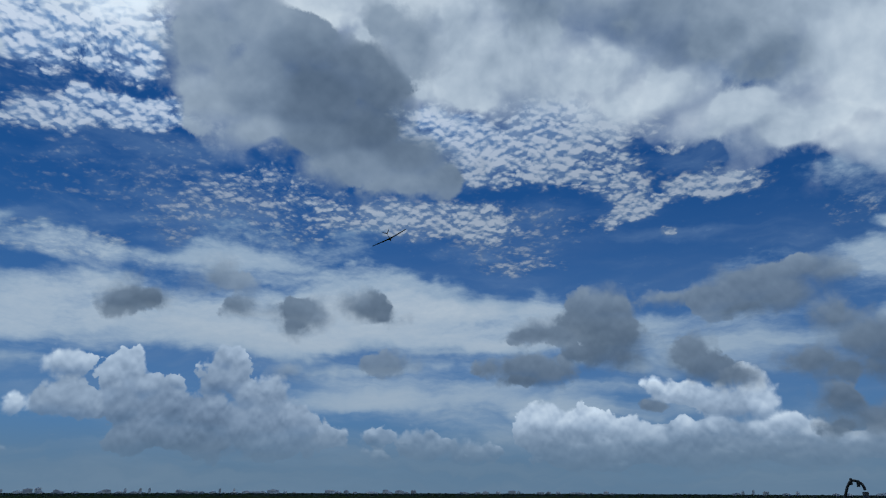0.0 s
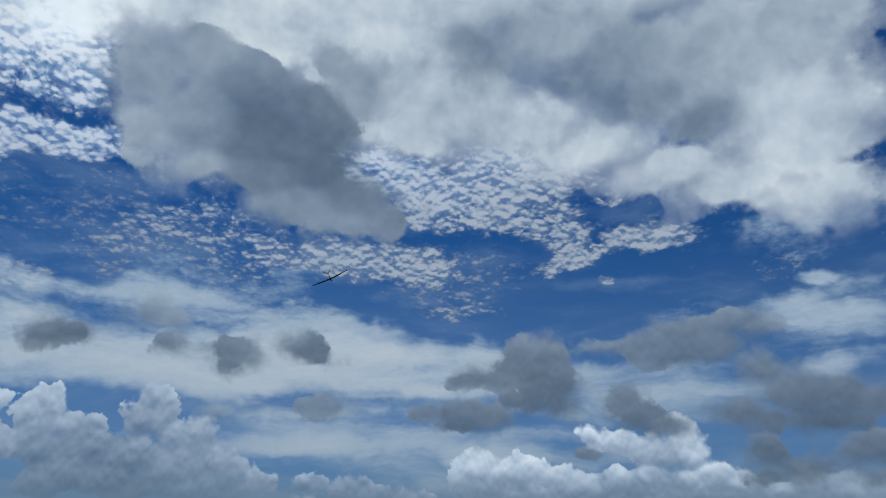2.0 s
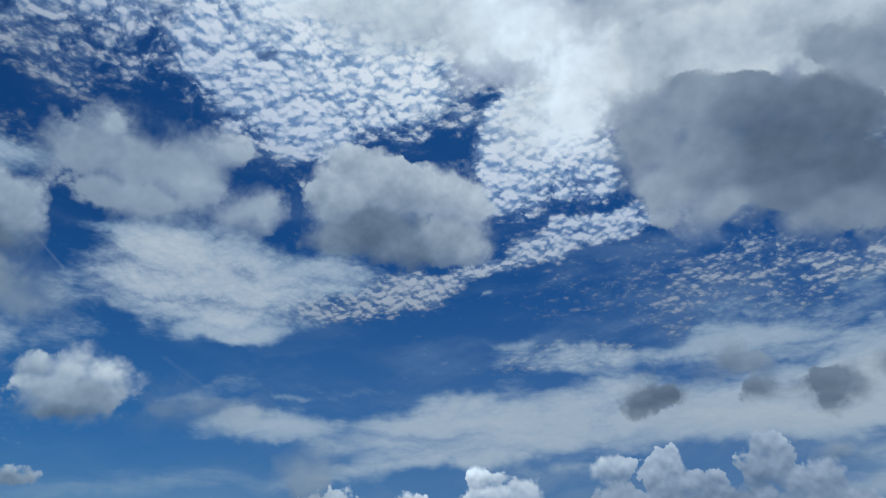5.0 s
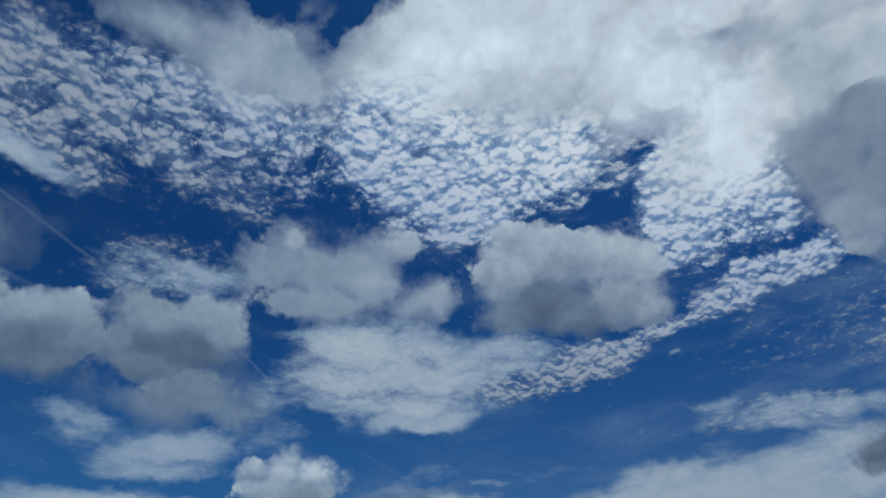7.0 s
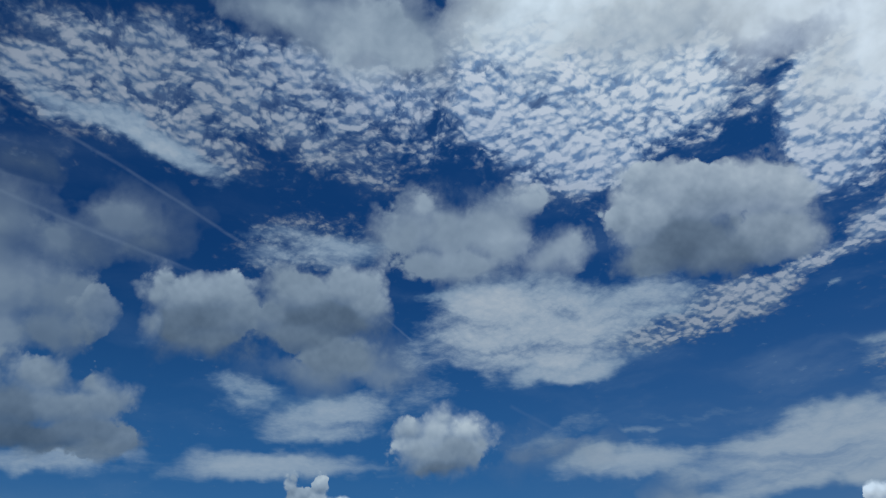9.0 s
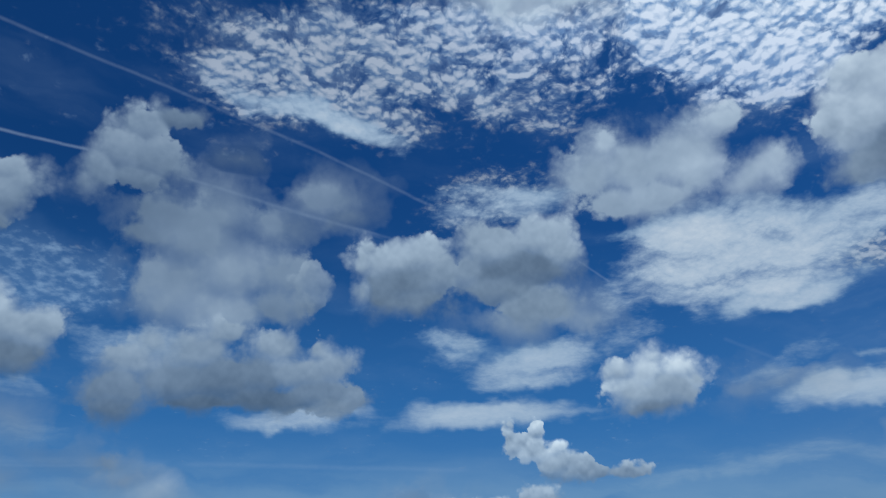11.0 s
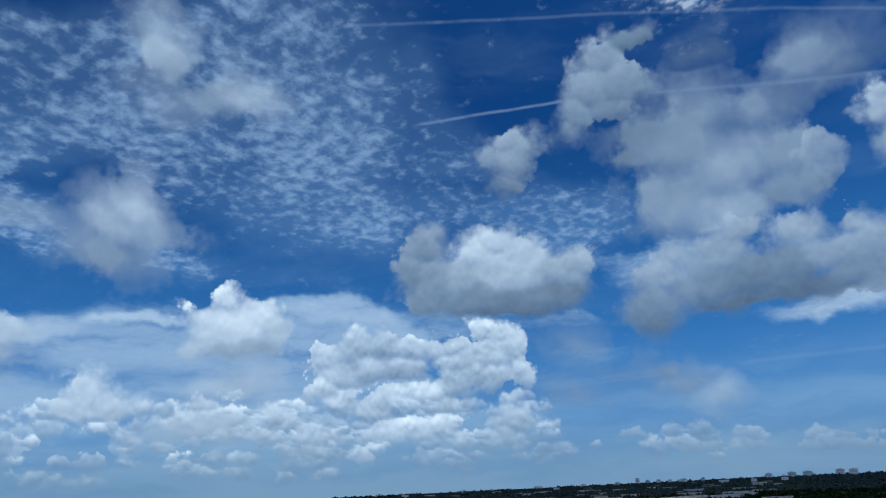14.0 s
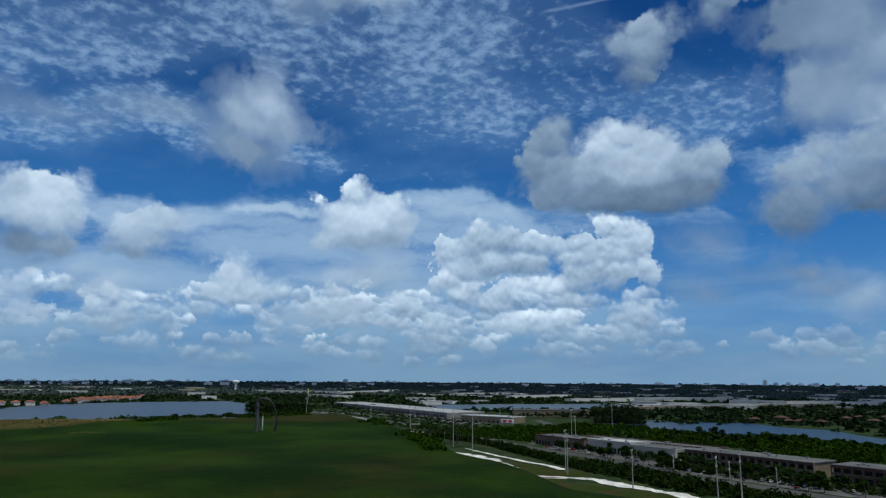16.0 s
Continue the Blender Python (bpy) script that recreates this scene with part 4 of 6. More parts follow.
c_cells, c_sheet, c_fine = stored("layers")
grey_side, far_side, _ = stored("sides")

# dappled cells: round puffs of three sizes, lit from above
ruffle = S.vec("SUBTRACT", S.noise(flat, 34.0, 3.0, 0.6).outputs["Color"], (0.5, 0.5, 0.5))
ruffled = S.vec("ADD", S.vec("ADD", flat, S.vec("SCALE", stir, scale=0.05)), S.vec("SCALE", ruffle, scale=0.009))


def dapples(v, sizes=((30.0, 0.56), (68.0, 0.44), (150.0, 0.26))):
    total = 0.0
    for scale, weight in sizes:
        total = S.math("MULTIPLY_ADD", S.math("SUBTRACT", 0.50, S.cells(v, scale, 0.35)), weight, total)
    return total


grain_fine = S.noise(shifted, 34.0, 6.0, 0.64, 0.1).outputs["Fac"]
grain_wide = S.noise(flat, 4.2, 4.0, 0.55).outputs["Fac"]
clump = S.noise(shifted, 10.0, 3.0, 0.5).outputs["Fac"]
dapple = dapples(ruffled)
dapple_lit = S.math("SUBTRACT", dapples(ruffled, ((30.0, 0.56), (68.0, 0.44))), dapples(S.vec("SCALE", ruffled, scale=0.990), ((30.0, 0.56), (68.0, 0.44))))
thick = S.math("ADD", S.math("MULTIPLY_ADD", S.math("SUBTRACT", grain_fine, 0.5), 0.95, 0.46), S.math("MULTIPLY", dapple, 0.72))
thick = S.math("ADD", thick, S.math("MULTIPLY_ADD", S.math("SUBTRACT", grain_wide, 0.5), 0.45, S.math("MULTIPLY", S.math("SUBTRACT", clump, 0.5), 0.5)))
cover = S.math("ADD", thick, S.math("MULTIPLY", c_cells, 0.60))
cells = S.math("MULTIPLY", S.span(cover, S.span(c_cells, 0.45, 0.95, 0.62, 0.72, smooth=False), S.span(c_cells, 0.45, 0.95, 1.35, 1.02, smooth=False)), S.span(c_cells, 0.3, 0.95, 0.4, 0.95))
ground_mass = S.math("ADD", S.math("MULTIPLY_ADD", grain_wide, 0.9, S.math("MULTIPLY", grain_fine, 1.1)), S.math("MULTIPLY_ADD", clump, 0.6, S.math("MULTIPLY", c_cells, 0.75)))
base = S.math("MULTIPLY", S.span(ground_mass, 1.58, 2.36), S.span(c_cells, 0.35, 1.1, 0.0, 0.9))
cell_light = S.math("MULTIPLY_ADD", dapple_lit, 2.2, S.math("MULTIPLY_ADD", S.math("SUBTRACT", grain_fine, 0.5), 0.7, S.span(cover, 0.78, 1.30, smooth=False)))
cell_tone = S.ramp(cell_light, (0.0, (0.21, 0.35, 0.56)), (0.45, (0.46, 0.58, 0.71)), (1.0, (0.78, 0.85, 0.90)))

# smooth drawn-out sheets
drawn = S.noise(S.vec("MULTIPLY", S.vec("ADD", way, S.vec("SCALE", stir, scale=0.05)), (4.0, 4.0, 24.0)), 1.0, 6.0, 0.52, 0.2).outputs["Fac"]
mottle = S.math("MULTIPLY", S.math("SUBTRACT", thick, 0.44), S.span(up, 0.12, 0.40, 0.06, 0.30))
sheets = S.span(S.math("ADD", S.math("MULTIPLY_ADD", S.math("SUBTRACT", drawn, 0.5), 1.9, mottle), c_sheet), 0.32, 0.98)
sheet_light = S.math("ADD", S.math("MULTIPLY_ADD", S.math("SUBTRACT", drawn, 0.5), 0.9, mottle), c_sheet)
sheet_tone = S.ramp(S.span(sheet_light, 0.35, 1.25, smooth=False), (0.0, (0.20, 0.35, 0.54)), (0.6, (0.40, 0.53, 0.67)), (1.0, (0.65, 0.74, 0.81)))

view = S.mix(S.math("MULTIPLY", S.span(up, 0.0, 0.5, 0.82, 0.0), S.math("MULTIPLY_ADD", grey_side, -0.5, 1.0)), clear_sky(S, way), (0.055, 0.222, 0.53, 1))
sway = S.math("MULTIPLY", S.math("SUBTRACT", S.noise(way, 7.0, 4.0, 0.55).outputs["Fac"], 0.5), 0.006)
for az, el, wide, high, tilt, level in TRAIL:
    ahead, right, above = framed(az, el)
    c, s = math.cos(radians(tilt)), math.sin(radians(tilt))
    along_it = S.math("ABSOLUTE", S.vec("DOT_PRODUCT", way, tuple((c * right + s * above) / math.tan(radians(wide)))))
    across_it = S.math("ABSOLUTE", S.math("DIVIDE", S.math("ADD", S.vec("DOT_PRODUCT", way, tuple(c * above - s * right)), sway), math.tan(radians(high))))
    streak = S.math("MULTIPLY", S.span(along_it, 1.06, 0.94), S.span(across_it, 1.3, 0.0))
    streak = S.math("MULTIPLY", streak, S.span(S.vec("DOT_PRODUCT", way, tuple(ahead)), 0.3, 0.5, 0.0, 0.42 * level))
    view = S.mix(S.math("MULTIPLY", streak, S.span(grain_fine, 0.3, 0.6, 0.6, 1.0)), view, (0.42, 0.56, 0.74, 1))
ripple = S.math("ADD", S.math("MULTIPLY", S.noise(S.vec("ADD", flat, S.vec("SCALE", stir, scale=0.045)), 30.0, 4.0, 0.55).outputs["Fac"], 1.15), S.math("MULTIPLY_ADD", S.math("SUBTRACT", grain_wide, 0.5), 0.7, S.math("MULTIPLY", dapple, 0.16)))
view = S.mix(S.span(S.math("ADD", ripple, S.math("MULTIPLY", c_fine, 0.5)), 0.76, 1.26, 0.0, 0.52), S.mix(S.math("MULTIPLY", c_fine, 0.26), view, (0.22, 0.40, 0.64, 1)), (0.34, 0.51, 0.71, 1))
toward_sun = S.span(S.vec("DOT_PRODUCT", way, tuple(toward(SUN_AZ, SUN_EL))), 0.66, 0.965, 0.60, 1.36)
view = S.mix(S.span(S.math("ADD", drawn, S.math("MULTIPLY", S.math("SUBTRACT", grain_wide, 0.5), 0.6)), 0.45, 0.85, 0.0, S.math("MULTIPLY_ADD", grey_side, 0.22, 0.08)), view, (0.30, 0.46, 0.66, 1))
off_sun = S.mix(S.span(toward_sun, 0.8, 1.3), (0.90, 0.97, 1.12, 1), (1.0, 1.0, 1.0, 1))
view = S.mix(base, view, S.vec("MULTIPLY", S.vec("SCALE", (0.28, 0.40, 0.58), scale=toward_sun), off_sun))
view = S.mix(cells, view, S.vec("SCALE", S.vec("MULTIPLY", cell_tone, off_sun), scale=S.math("MULTIPLY", toward_sun, S.span(c_cells, 0.4, 1.0, 0.74, 1.0))))
view = S.mix(S.math("MULTIPLY", sheets, 0.93), view, S.vec("MULTIPLY", sheet_tone, S.mix(far_side, (1.0, 1.0, 1.0, 1), (0.70, 0.80, 0.90, 1))))
veil = S.math("MULTIPLY", S.math("MULTIPLY", S.span(up, 0.0, 0.20, 0.90, 0.0), S.math("SUBTRACT", 1.0, grey_side)), S.span(drawn, 0.3, 0.62, 0.45, 1.0))
view = S.mix(veil, view, (0.25, 0.42, 0.575, 1))
haze = S.math("MULTIPLY", S.math("MULTIPLY", S.span(up, 0.05, 0.42, 0.42, 0.0), grey_side), S.span(drawn, 0.35, 0.65, 0.5, 1.0))
view = S.mix(haze, view, (0.34, 0.42, 0.50, 1))

knots = S.vec("SUBTRACT", S.noise(way, 26.0, 5.0, 0.6).outputs["Color"], (0.5, 0.5, 0.5))
fine_way = S.vec("ADD", way, S.vec("SCALE", knots, scale=0.014))
BIG_HEADS = ((28.0, 0.8), (62.0, 0.42), (140.0, 0.24))


def heads(v, sizes=((28.0, 0.75), (62.0, 0.42), (140.0, 0.25), (300.0, 0.10))):
    """Round heads of several sizes, about zero, as on sharp cumulus."""
    total = 0.0
    for scale, weight in sizes:
        total = S.math("MULTIPLY_ADD", S.math("SUBTRACT", 0.42, S.cells(v, scale, 0.5)), weight, total)
    return total


def fleece(v, octaves=8.0, scale=11.0):
    """Soft fleece, about zero."""
    return S.math("SUBTRACT", S.noise(v, scale, octaves, 0.6, 0.15).outputs["Fac"], 0.5)


wool, puffs_here = fleece(fine_way), heads(fine_way)
broad = fleece(bent, 5.0, 7.0)
frayed = S.span(S.noise(way, 17.0, 3.0, 0.5).outputs["Fac"], 0.36, 0.64, 0.4, 2.6)
wool_relief = S.math("SUBTRACT", fleece(way, 3.0), fleece(S.vec("ADD", way, (0.0, 0.0, 0.03)), 3.0))
puff_relief = S.math("SUBTRACT", heads(fine_way, BIG_HEADS), heads(S.vec("ADD", fine_way, (0.0, 0.0, 0.008)), BIG_HEADS))

# class -> ruggedness by round heads and by fleece, edge, lightening of the rim and its reach, relief by heads, by fleece and by broad lumps
LOOKS = {
    "decks": (0.5, 6.5, 1.5, 0.0, 1.0, 0.04, 0.8, 1.0),
    "towers": (1.45, 1.0, 0.15, 0.02, 0.3, 0.75, 0.5, 0.25),
    "veils": (0.6, 4.5, 1.2, 0.0, 1.0, 0.05, 0.5, 0.4),
    "mists": (1.3, 4.6, 0.75, 0.02, 1.2, 0.12, 0.7, 0.5),
    "heaps": (1.3, 2.6, 0.42, 0.02, 0.5, 0.30, 0.7, 0.4),
}
for kind in CLASSES:
    by_heads, by_fleece, edge, lighten, reach, relief_heads, relief_wool, relief_broad = LOOKS[kind]
    deep, tone, solid = stored(kind)
    rugged = S.math("MULTIPLY", S.math("MULTIPLY_ADD", puffs_here, by_heads, S.math("MULTIPLY", wool, by_fleece)), S.span(deep, 0.2, 1.2, 1.0, 0.12))
    inside = S.math("ADD", rugged, deep)
    relief = S.math("MULTIPLY_ADD", puff_relief, relief_heads, S.math("MULTIPLY_ADD", wool_relief, relief_wool, S.math("MULTIPLY", broad, relief_broad)))
    light = S.math("MULTIPLY", tone, S.math("ADD", 1.0, relief))
    light = S.math("ADD", light, S.span(inside, 0.0, reach, lighten, 0.0))
    tint = S.ramp(light, (0.10, (0.62, 1.0, 1.52)), (0.20, (0.69, 1.0, 1.42)), (0.40, (0.78, 1.01, 1.27)), (0.80, (0.88, 1.01, 1.10)))
    tint = S.vec("MULTIPLY", tint, S.mix(grey_side, (0.97, 1.0, 1.01, 1), (1.01, 1.0, 1.0, 1)))
    if kind == "towers":
        tint = S.vec("MULTIPLY", tint, S.mix(grey_side, (0.99, 1.0, 1.01, 1), (0.96, 1.0, 1.06, 1)))
    fringe = S.math("MULTIPLY", frayed, edge)
    view = S.mix(S.math("MULTIPLY", S.span(inside, S.math("MULTIPLY", fringe, -1.0), fringe), solid), view, S.vec("SCALE", tint, scale=light))
bands = S.noise(S.vec("MULTIPLY", bent, (3.0, 3.0, 45.0)), 1.0, 4.0, 0.5).outputs["Fac"]
low_grey = S.math("MULTIPLY", S.math("MULTIPLY", S.span(up, 0.015, 0.09, 0.62, 0.0), grey_side), S.span(bands, 0.3, 0.65, 0.55, 1.0))
view = S.mix(low_grey, view, S.mix(S.span(bands, 0.4, 0.7), (0.115, 0.165, 0.235, 1), (0.19, 0.25, 0.32, 1)))
view = S.mix(S.span(up, 0.0, 0.10, 0.6, 0.0), view, (0.16, 0.268, 0.385, 1))
glow = S.node("ShaderNodeEmission")
S.put(glow.inputs[0], view)
S.put(S.node("ShaderNodeOutputMaterial").inputs[0], glow.outputs[0])
dome.materials.append(SKY_STUFF)
backdrop = tagged(new("backdrop", dome), "blue summer sky with white and grey clouds", "sky", kind="structure")
backdrop.location = EYE


# ---- ground ----
def link_mesh(name, verts, faces, mat, smooth_faces=False):
    me = bpy.data.meshes.new(name)
    me.from_pydata(verts, [], faces)
    me.materials.append(mat)
    if smooth_faces:
        me.polygons.foreach_set("use_smooth", [True] * len(faces))
    me.update()
    return new(name, me)


def plateau_edge(az):
    """How far the flat hilltop reaches, by bearing."""
    return float(np.interp(az % 360, (0, 100, 120, 128, 137, 146, 152, 170, 260, 330, 360), (30, 10, 10, 11.5, 17.7, 36, 33, 32, 40, 40, 30)))


def ground_height(x, y):
    r = math.hypot(x, y)
    az = math.degrees(math.atan2(-x, y))
    far = max(0.0, (r - 2500) / 2400)
    past = max(0.0, r - plateau_edge(az))
    hill = 53.3 - 0.27 * past * min(1.0, 0.25 + past / 12)
    if hill > 0 and r > 4:
        rough = noise.noise((x * 0.06, y * 0.06, 1.7))
        hill += 1.1 * rough * min(1.0, past / 25) + 0.10 * noise.noise((x * 0.3, y * 0.3, 4.0)) * min(1.0, r / 8)
    foot = 7.0
    hill = foot * math.log1p(math.exp(min(hill / foot, 40))) if hill < 6 * foot else hill
    return (hill if r < 330 else 0.0 if r > 420 else hill * (420 - r) / 90) + 26 * far * far


rings = [0] + [1.5 * 1.045**k for k in range(128)]
rings = [r for r in rings if r < 420] + [480, 600, 800, 1100, 1500, 2000, 2500, 2800, 3100, 3400, 3700, 4000, 4300, 4600, 4900]
sides = 288
verts = [(0.0, 0.0, ground_height(0, 0))]
for r in rings[1:]:
    for k in range(sides):
        a = 2 * math.pi * k / sides
        verts.append((r * math.cos(a), r * math.sin(a), ground_height(r * math.cos(a), r * math.sin(a))))
faces = [(0, 1 + k, 1 + (k + 1) % sides) for k in range(sides)]
for j in range(len(rings) - 2):
    for k in range(sides):
        a, b = 1 + j * sides + k, 1 + j * sides + (k + 1) % sides
        faces.append((a, a + sides, b + sides, b))
tagged(link_mesh("ground", verts, faces, LAND, True), "grassy hilltop above a dark green wooded plain", "ground", kind="structure")


def sheet(name, outline, z, mat, label, category):
    """A flat polygon laid on the plain."""
    ob = link_mesh(name, [(x, y, z) for x, y in outline], [tuple(range(len(outline)))], mat)
    return tagged(ob, label, category, kind="structure")


def ribbon(name, line, width, z, mat, label, category):
    """A strip of even width along a line, as a low slab."""
    pts = [Vector((x, y, 0)) for x, y in line]
    fine = []
    for k in range(len(pts) - 1):
        p0, p1, p2, p3 = pts[max(k - 1, 0)], pts[k], pts[k + 1], pts[min(k + 2, len(pts) - 1)]
        for s in range(8):
            t = s / 8
            fine.append(0.5 * (2 * p1 + (p2 - p0) * t + (2 * p0 - 5 * p1 + 4 * p2 - p3) * t * t + (3 * p1 - p0 - 3 * p2 + p3) * t**3))
    fine.append(pts[-1])
    verts, faces = [], []
    for k, p in enumerate(fine):
        along = (fine[min(k + 1, len(fine) - 1)] - fine[max(k - 1, 0)]).normalized()
        side = Vector((-along.y, along.x, 0)) * width / 2 * (1 + 0.06 * math.sin(3.1 * k))
        for q in (p - side, p + side):
            verts.append((q.x, q.y, max(ground_height(q.x, q.y), 0) + z))
    for k in range(len(fine) - 1):
        faces.append((2 * k, 2 * k + 1, 2 * k + 3, 2 * k + 2))
    return tagged(link_mesh(name, verts, faces, mat), label, category, kind="structure")


def shore(points, wobble=14.0, z=0.35):
    """A lake outline rounded and made uneven."""
    out = []
    n = len(points)
    for k in range(n):
        a, b = Vector(points[k]), Vector(points[(k + 1) % n])
        for s in range(8):
            p = a.lerp(b, s / 8)
            v = noise.noise_vector((p.x * 0.012, p.y * 0.012, 3.0)) * wobble
            out.append((p.x + v.x, p.y + v.y))
    return out


LAKE_EAST = [(-150, -1150), (-330, -1500), (-437, -1603), (-600, -1600), (-770, -1568), (-700, -1260), (-600, -1090), (-511, -965), (-318, -965), (-180, -1000)]
LAKE_MIDDLE = [(-1000, -1165), (-1330, -1010), (-1690, -815), (-1560, -690), (-1390, -700), (-1090, -785), (-861, -944)]
LAKE_WEST = [(-790, -570), (-890, -552), (-930, -440), (-880, -330), (-800, -228), (-790, -60), (-690, -60), (-705, -208), (-735, -303), (-705, -373), (-730, -470)]
sheet("water", shore(LAKE_EAST), 0.35, WATER, "calm grey-blue lake behind the hill", "lake")
sheet("water", shore(LAKE_MIDDLE), 0.35, WATER, "long narrow grey-blue lake among warehouses", "lake")
sheet("water", shore(LAKE_WEST, 22), 0.35, WATER, "dark blue winding lake behind mangrove scrub", "lake")
ROAD = [(-335, 80), (-355, -20), (-378, -142), (-386, -178), (-392, -221), (-409, -250), (-434, -310), (-453, -382), (-472, -430), (-502, -505), (-560, -640), (-610, -850), (-640, -1000), (-700, -1250)]
ribbon("road", ROAD, 13, 0.12, ASPHALT, "pale worn asphalt main road across the plain", "road")
ribbon("road", [(-493, -480), (-600, -490), (-690, -560), (-760, -640)], 12, 0.14, ASPHALT, "pale asphalt side road to the shops", "road")
ribbon("road", [(x - 21, y - 4) for x, y in ROAD[1:8]], 20, 0.06, CONCRETE, "pale concrete parking strip beside the shops", "parking lot")
ribbon("road", [(-540, -460), (-500, -410), (-490, -420)], 26, 0.09, CONCRETE, "pale concrete parking lot behind the road", "parking lot")
ribbon("road", [(-560, -1000), (-540, -820), (-560, -700), (-600, -660)], 30, 0.06, CONCRETE, "pale concrete parking lot by the warehouse", "parking lot")
ribbon("road", [(-470, -620), (-500, -560), (-510, -520)], 22, 0.07, SAND, "white parking lot behind a row of palms", "parking lot")
ribbon("road", [(-640, -1000), (-700, -860), (-672, -740), (-640, -640)], 46, 0.08, CONCRETE, "pale concrete yard in front of the long warehouse", "parking lot")


def sand_track(line, widths, z, label):
    """A worn sandy track whose width wanders and whose edges are frayed."""
    verts, faces = [], []
    steps = 14 * (len(line) - 1)
    for k in range(steps + 1):
        t = k / steps * (len(line) - 1)
        i = min(int(t), len(line) - 2)
        p, q = Vector(line[i]), Vector(line[i + 1])
        c, d = p.lerp(q, t - i), (q - p).normalized()
        wide = widths[i] + (widths[i + 1] - widths[i]) * (t - i)
        for side in (-0.5, 0.5):
            fray = 1 + 0.9 * noise.noise((c.x * 0.12, c.y * 0.12, 5 + side)) + 0.5 * noise.noise((c.x * 0.5, c.y * 0.5, 9 + side))
            x, y = c.x - d.y * wide * side * fray, c.y + d.x * wide * side * fray
            verts.append((x, y, max(ground_height(x, y), 0) + z))
        if k:
            faces.append((2 * k - 2, 2 * k - 1, 2 * k + 1, 2 * k))
    return tagged(link_mesh("path", verts, faces, SAND), label, "track", kind="structure")


sand_track([(-372, -430), (-380, -404), (-378, -380), (-356, -343), (-341, -313), (-340, -306)], (5, 9, 15, 17, 14, 3), 0.14, "wide white sandy patch of a track below the hill")
sand_track([(-410, -420), (-393, -375), (-377, -328), (-371, -300), (-362, -286)], (1.5, 3, 4, 4, 6), 0.18, "narrow white sandy track along the hedge")
sand_track([(-321, -289), (-329, -274), (-337, -259), (-342, -248), (-334, -221), (-331, -196), (-322, -168), (-305, -120)], (3, 4, 5, 10, 9, 8, 8, 8), 0.16, "white sandy track at the foot of the hill")
sand_track([(-317, -278), (-332, -259)], (1, 2), 0.20, "thin white sandy rut beside the track")
ribbon("lawn", [(-470, -455), (-520, -500), (-590, -540)], 30, 0.05, LAWN, "mown green lawn beside the road", "lawn")
ribbon("lawn", [(-345, -60), (-366, -142), (-376, -205), (-398, -262), (-420, -318)], 9, 0.05, MEADOW, "mown grass verge beside the road", "lawn")
ribbon("lawn", [(-360, -365), (-350, -310), (-345, -285), (-355, -262)], 30, 0.04, MEADOW, "rough green and brown grass between the sandy tracks", "lawn")
ribbon("lawn", [(-300, -140), (-315, -200), (-312, -250), (-330, -300), (-350, -360)], 22, 0.03, MEADOW, "rough brown and green grass at the foot of the hill", "lawn")

# ---- things: helpers ----
def part(name, bm, mat, parent=None, label=""):
    """Links a bmesh as one mesh object, under a thing or a part."""
    me = bpy.data.meshes.new(name)
    bm.to_mesh(me)
    bm.free()
    me.materials.append(mat)
    ob = new(name, me)
    if parent:
        ob.parent = parent
    return tagged(ob, label)


def box(size, at=(0, 0, 0), bevel=0.0, bm=None):
    """A box standing on at, by its size; bevelled where asked."""
    own = bm or bmesh.new()
    made = bmesh.ops.create_cube(own, size=1.0, matrix=Matrix.Translation((at[0], at[1], at[2] + size[2] / 2)) @ Matrix.Diagonal((*size, 1)))
    if bevel:
        edges = list({e for v in made["verts"] for e in v.link_edges})
        bmesh.ops.bevel(own, geom=edges, offset=bevel, segments=2, affect="EDGES", profile=0.5)
    return own


def rod(a, b, r0, r1=None, n=8, bm=None):
    """A tapered round bar from a to b."""
    own = bm or bmesh.new()
    a, b = Vector(a), Vector(b)
    turn = (b - a).to_track_quat("Z", "Y").to_matrix().to_4x4()
    bmesh.ops.create_cone(own, cap_ends=True, segments=n, radius1=r0, radius2=r0 if r1 is None else r1, depth=(b - a).length, matrix=Matrix.Translation((a + b) / 2) @ turn)
    return own


def tube(points, radius, n=8, bm=None):
    """A bent hose of even thickness through points."""
    own = bm or bmesh.new()
    pts = [Vector(p) for p in points]
    loops = []
    for k, p in enumerate(pts):
        along = (pts[min(k + 1, len(pts) - 1)] - pts[max(k - 1, 0)]).normalized()
        side = along.cross(Vector((0, 1, 0.01))).normalized()
        over = side.cross(along)
        loops.append([own.verts.new(p + radius * (math.cos(2 * math.pi * i / n) * side + math.sin(2 * math.pi * i / n) * over)) for i in range(n)])
    for a, b in zip(loops, loops[1:]):
        for i in range(n):
            own.faces.new((a[i], a[(i + 1) % n], b[(i + 1) % n], b[i]))
    own.faces.new(loops[0][::-1])
    own.faces.new(loops[-1])
    return own


def thing(name, label, category, at=(0, 0, 0), turn=0.0, group=""):
    ob = new(name)
    ob.matrix_world = pose(*at, 0, 0, turn)
    return tagged(ob, label, category, group)


def bearing_of(a, b):
    return math.degrees(math.atan2(b[1] - a[1], b[0] - a[0]))


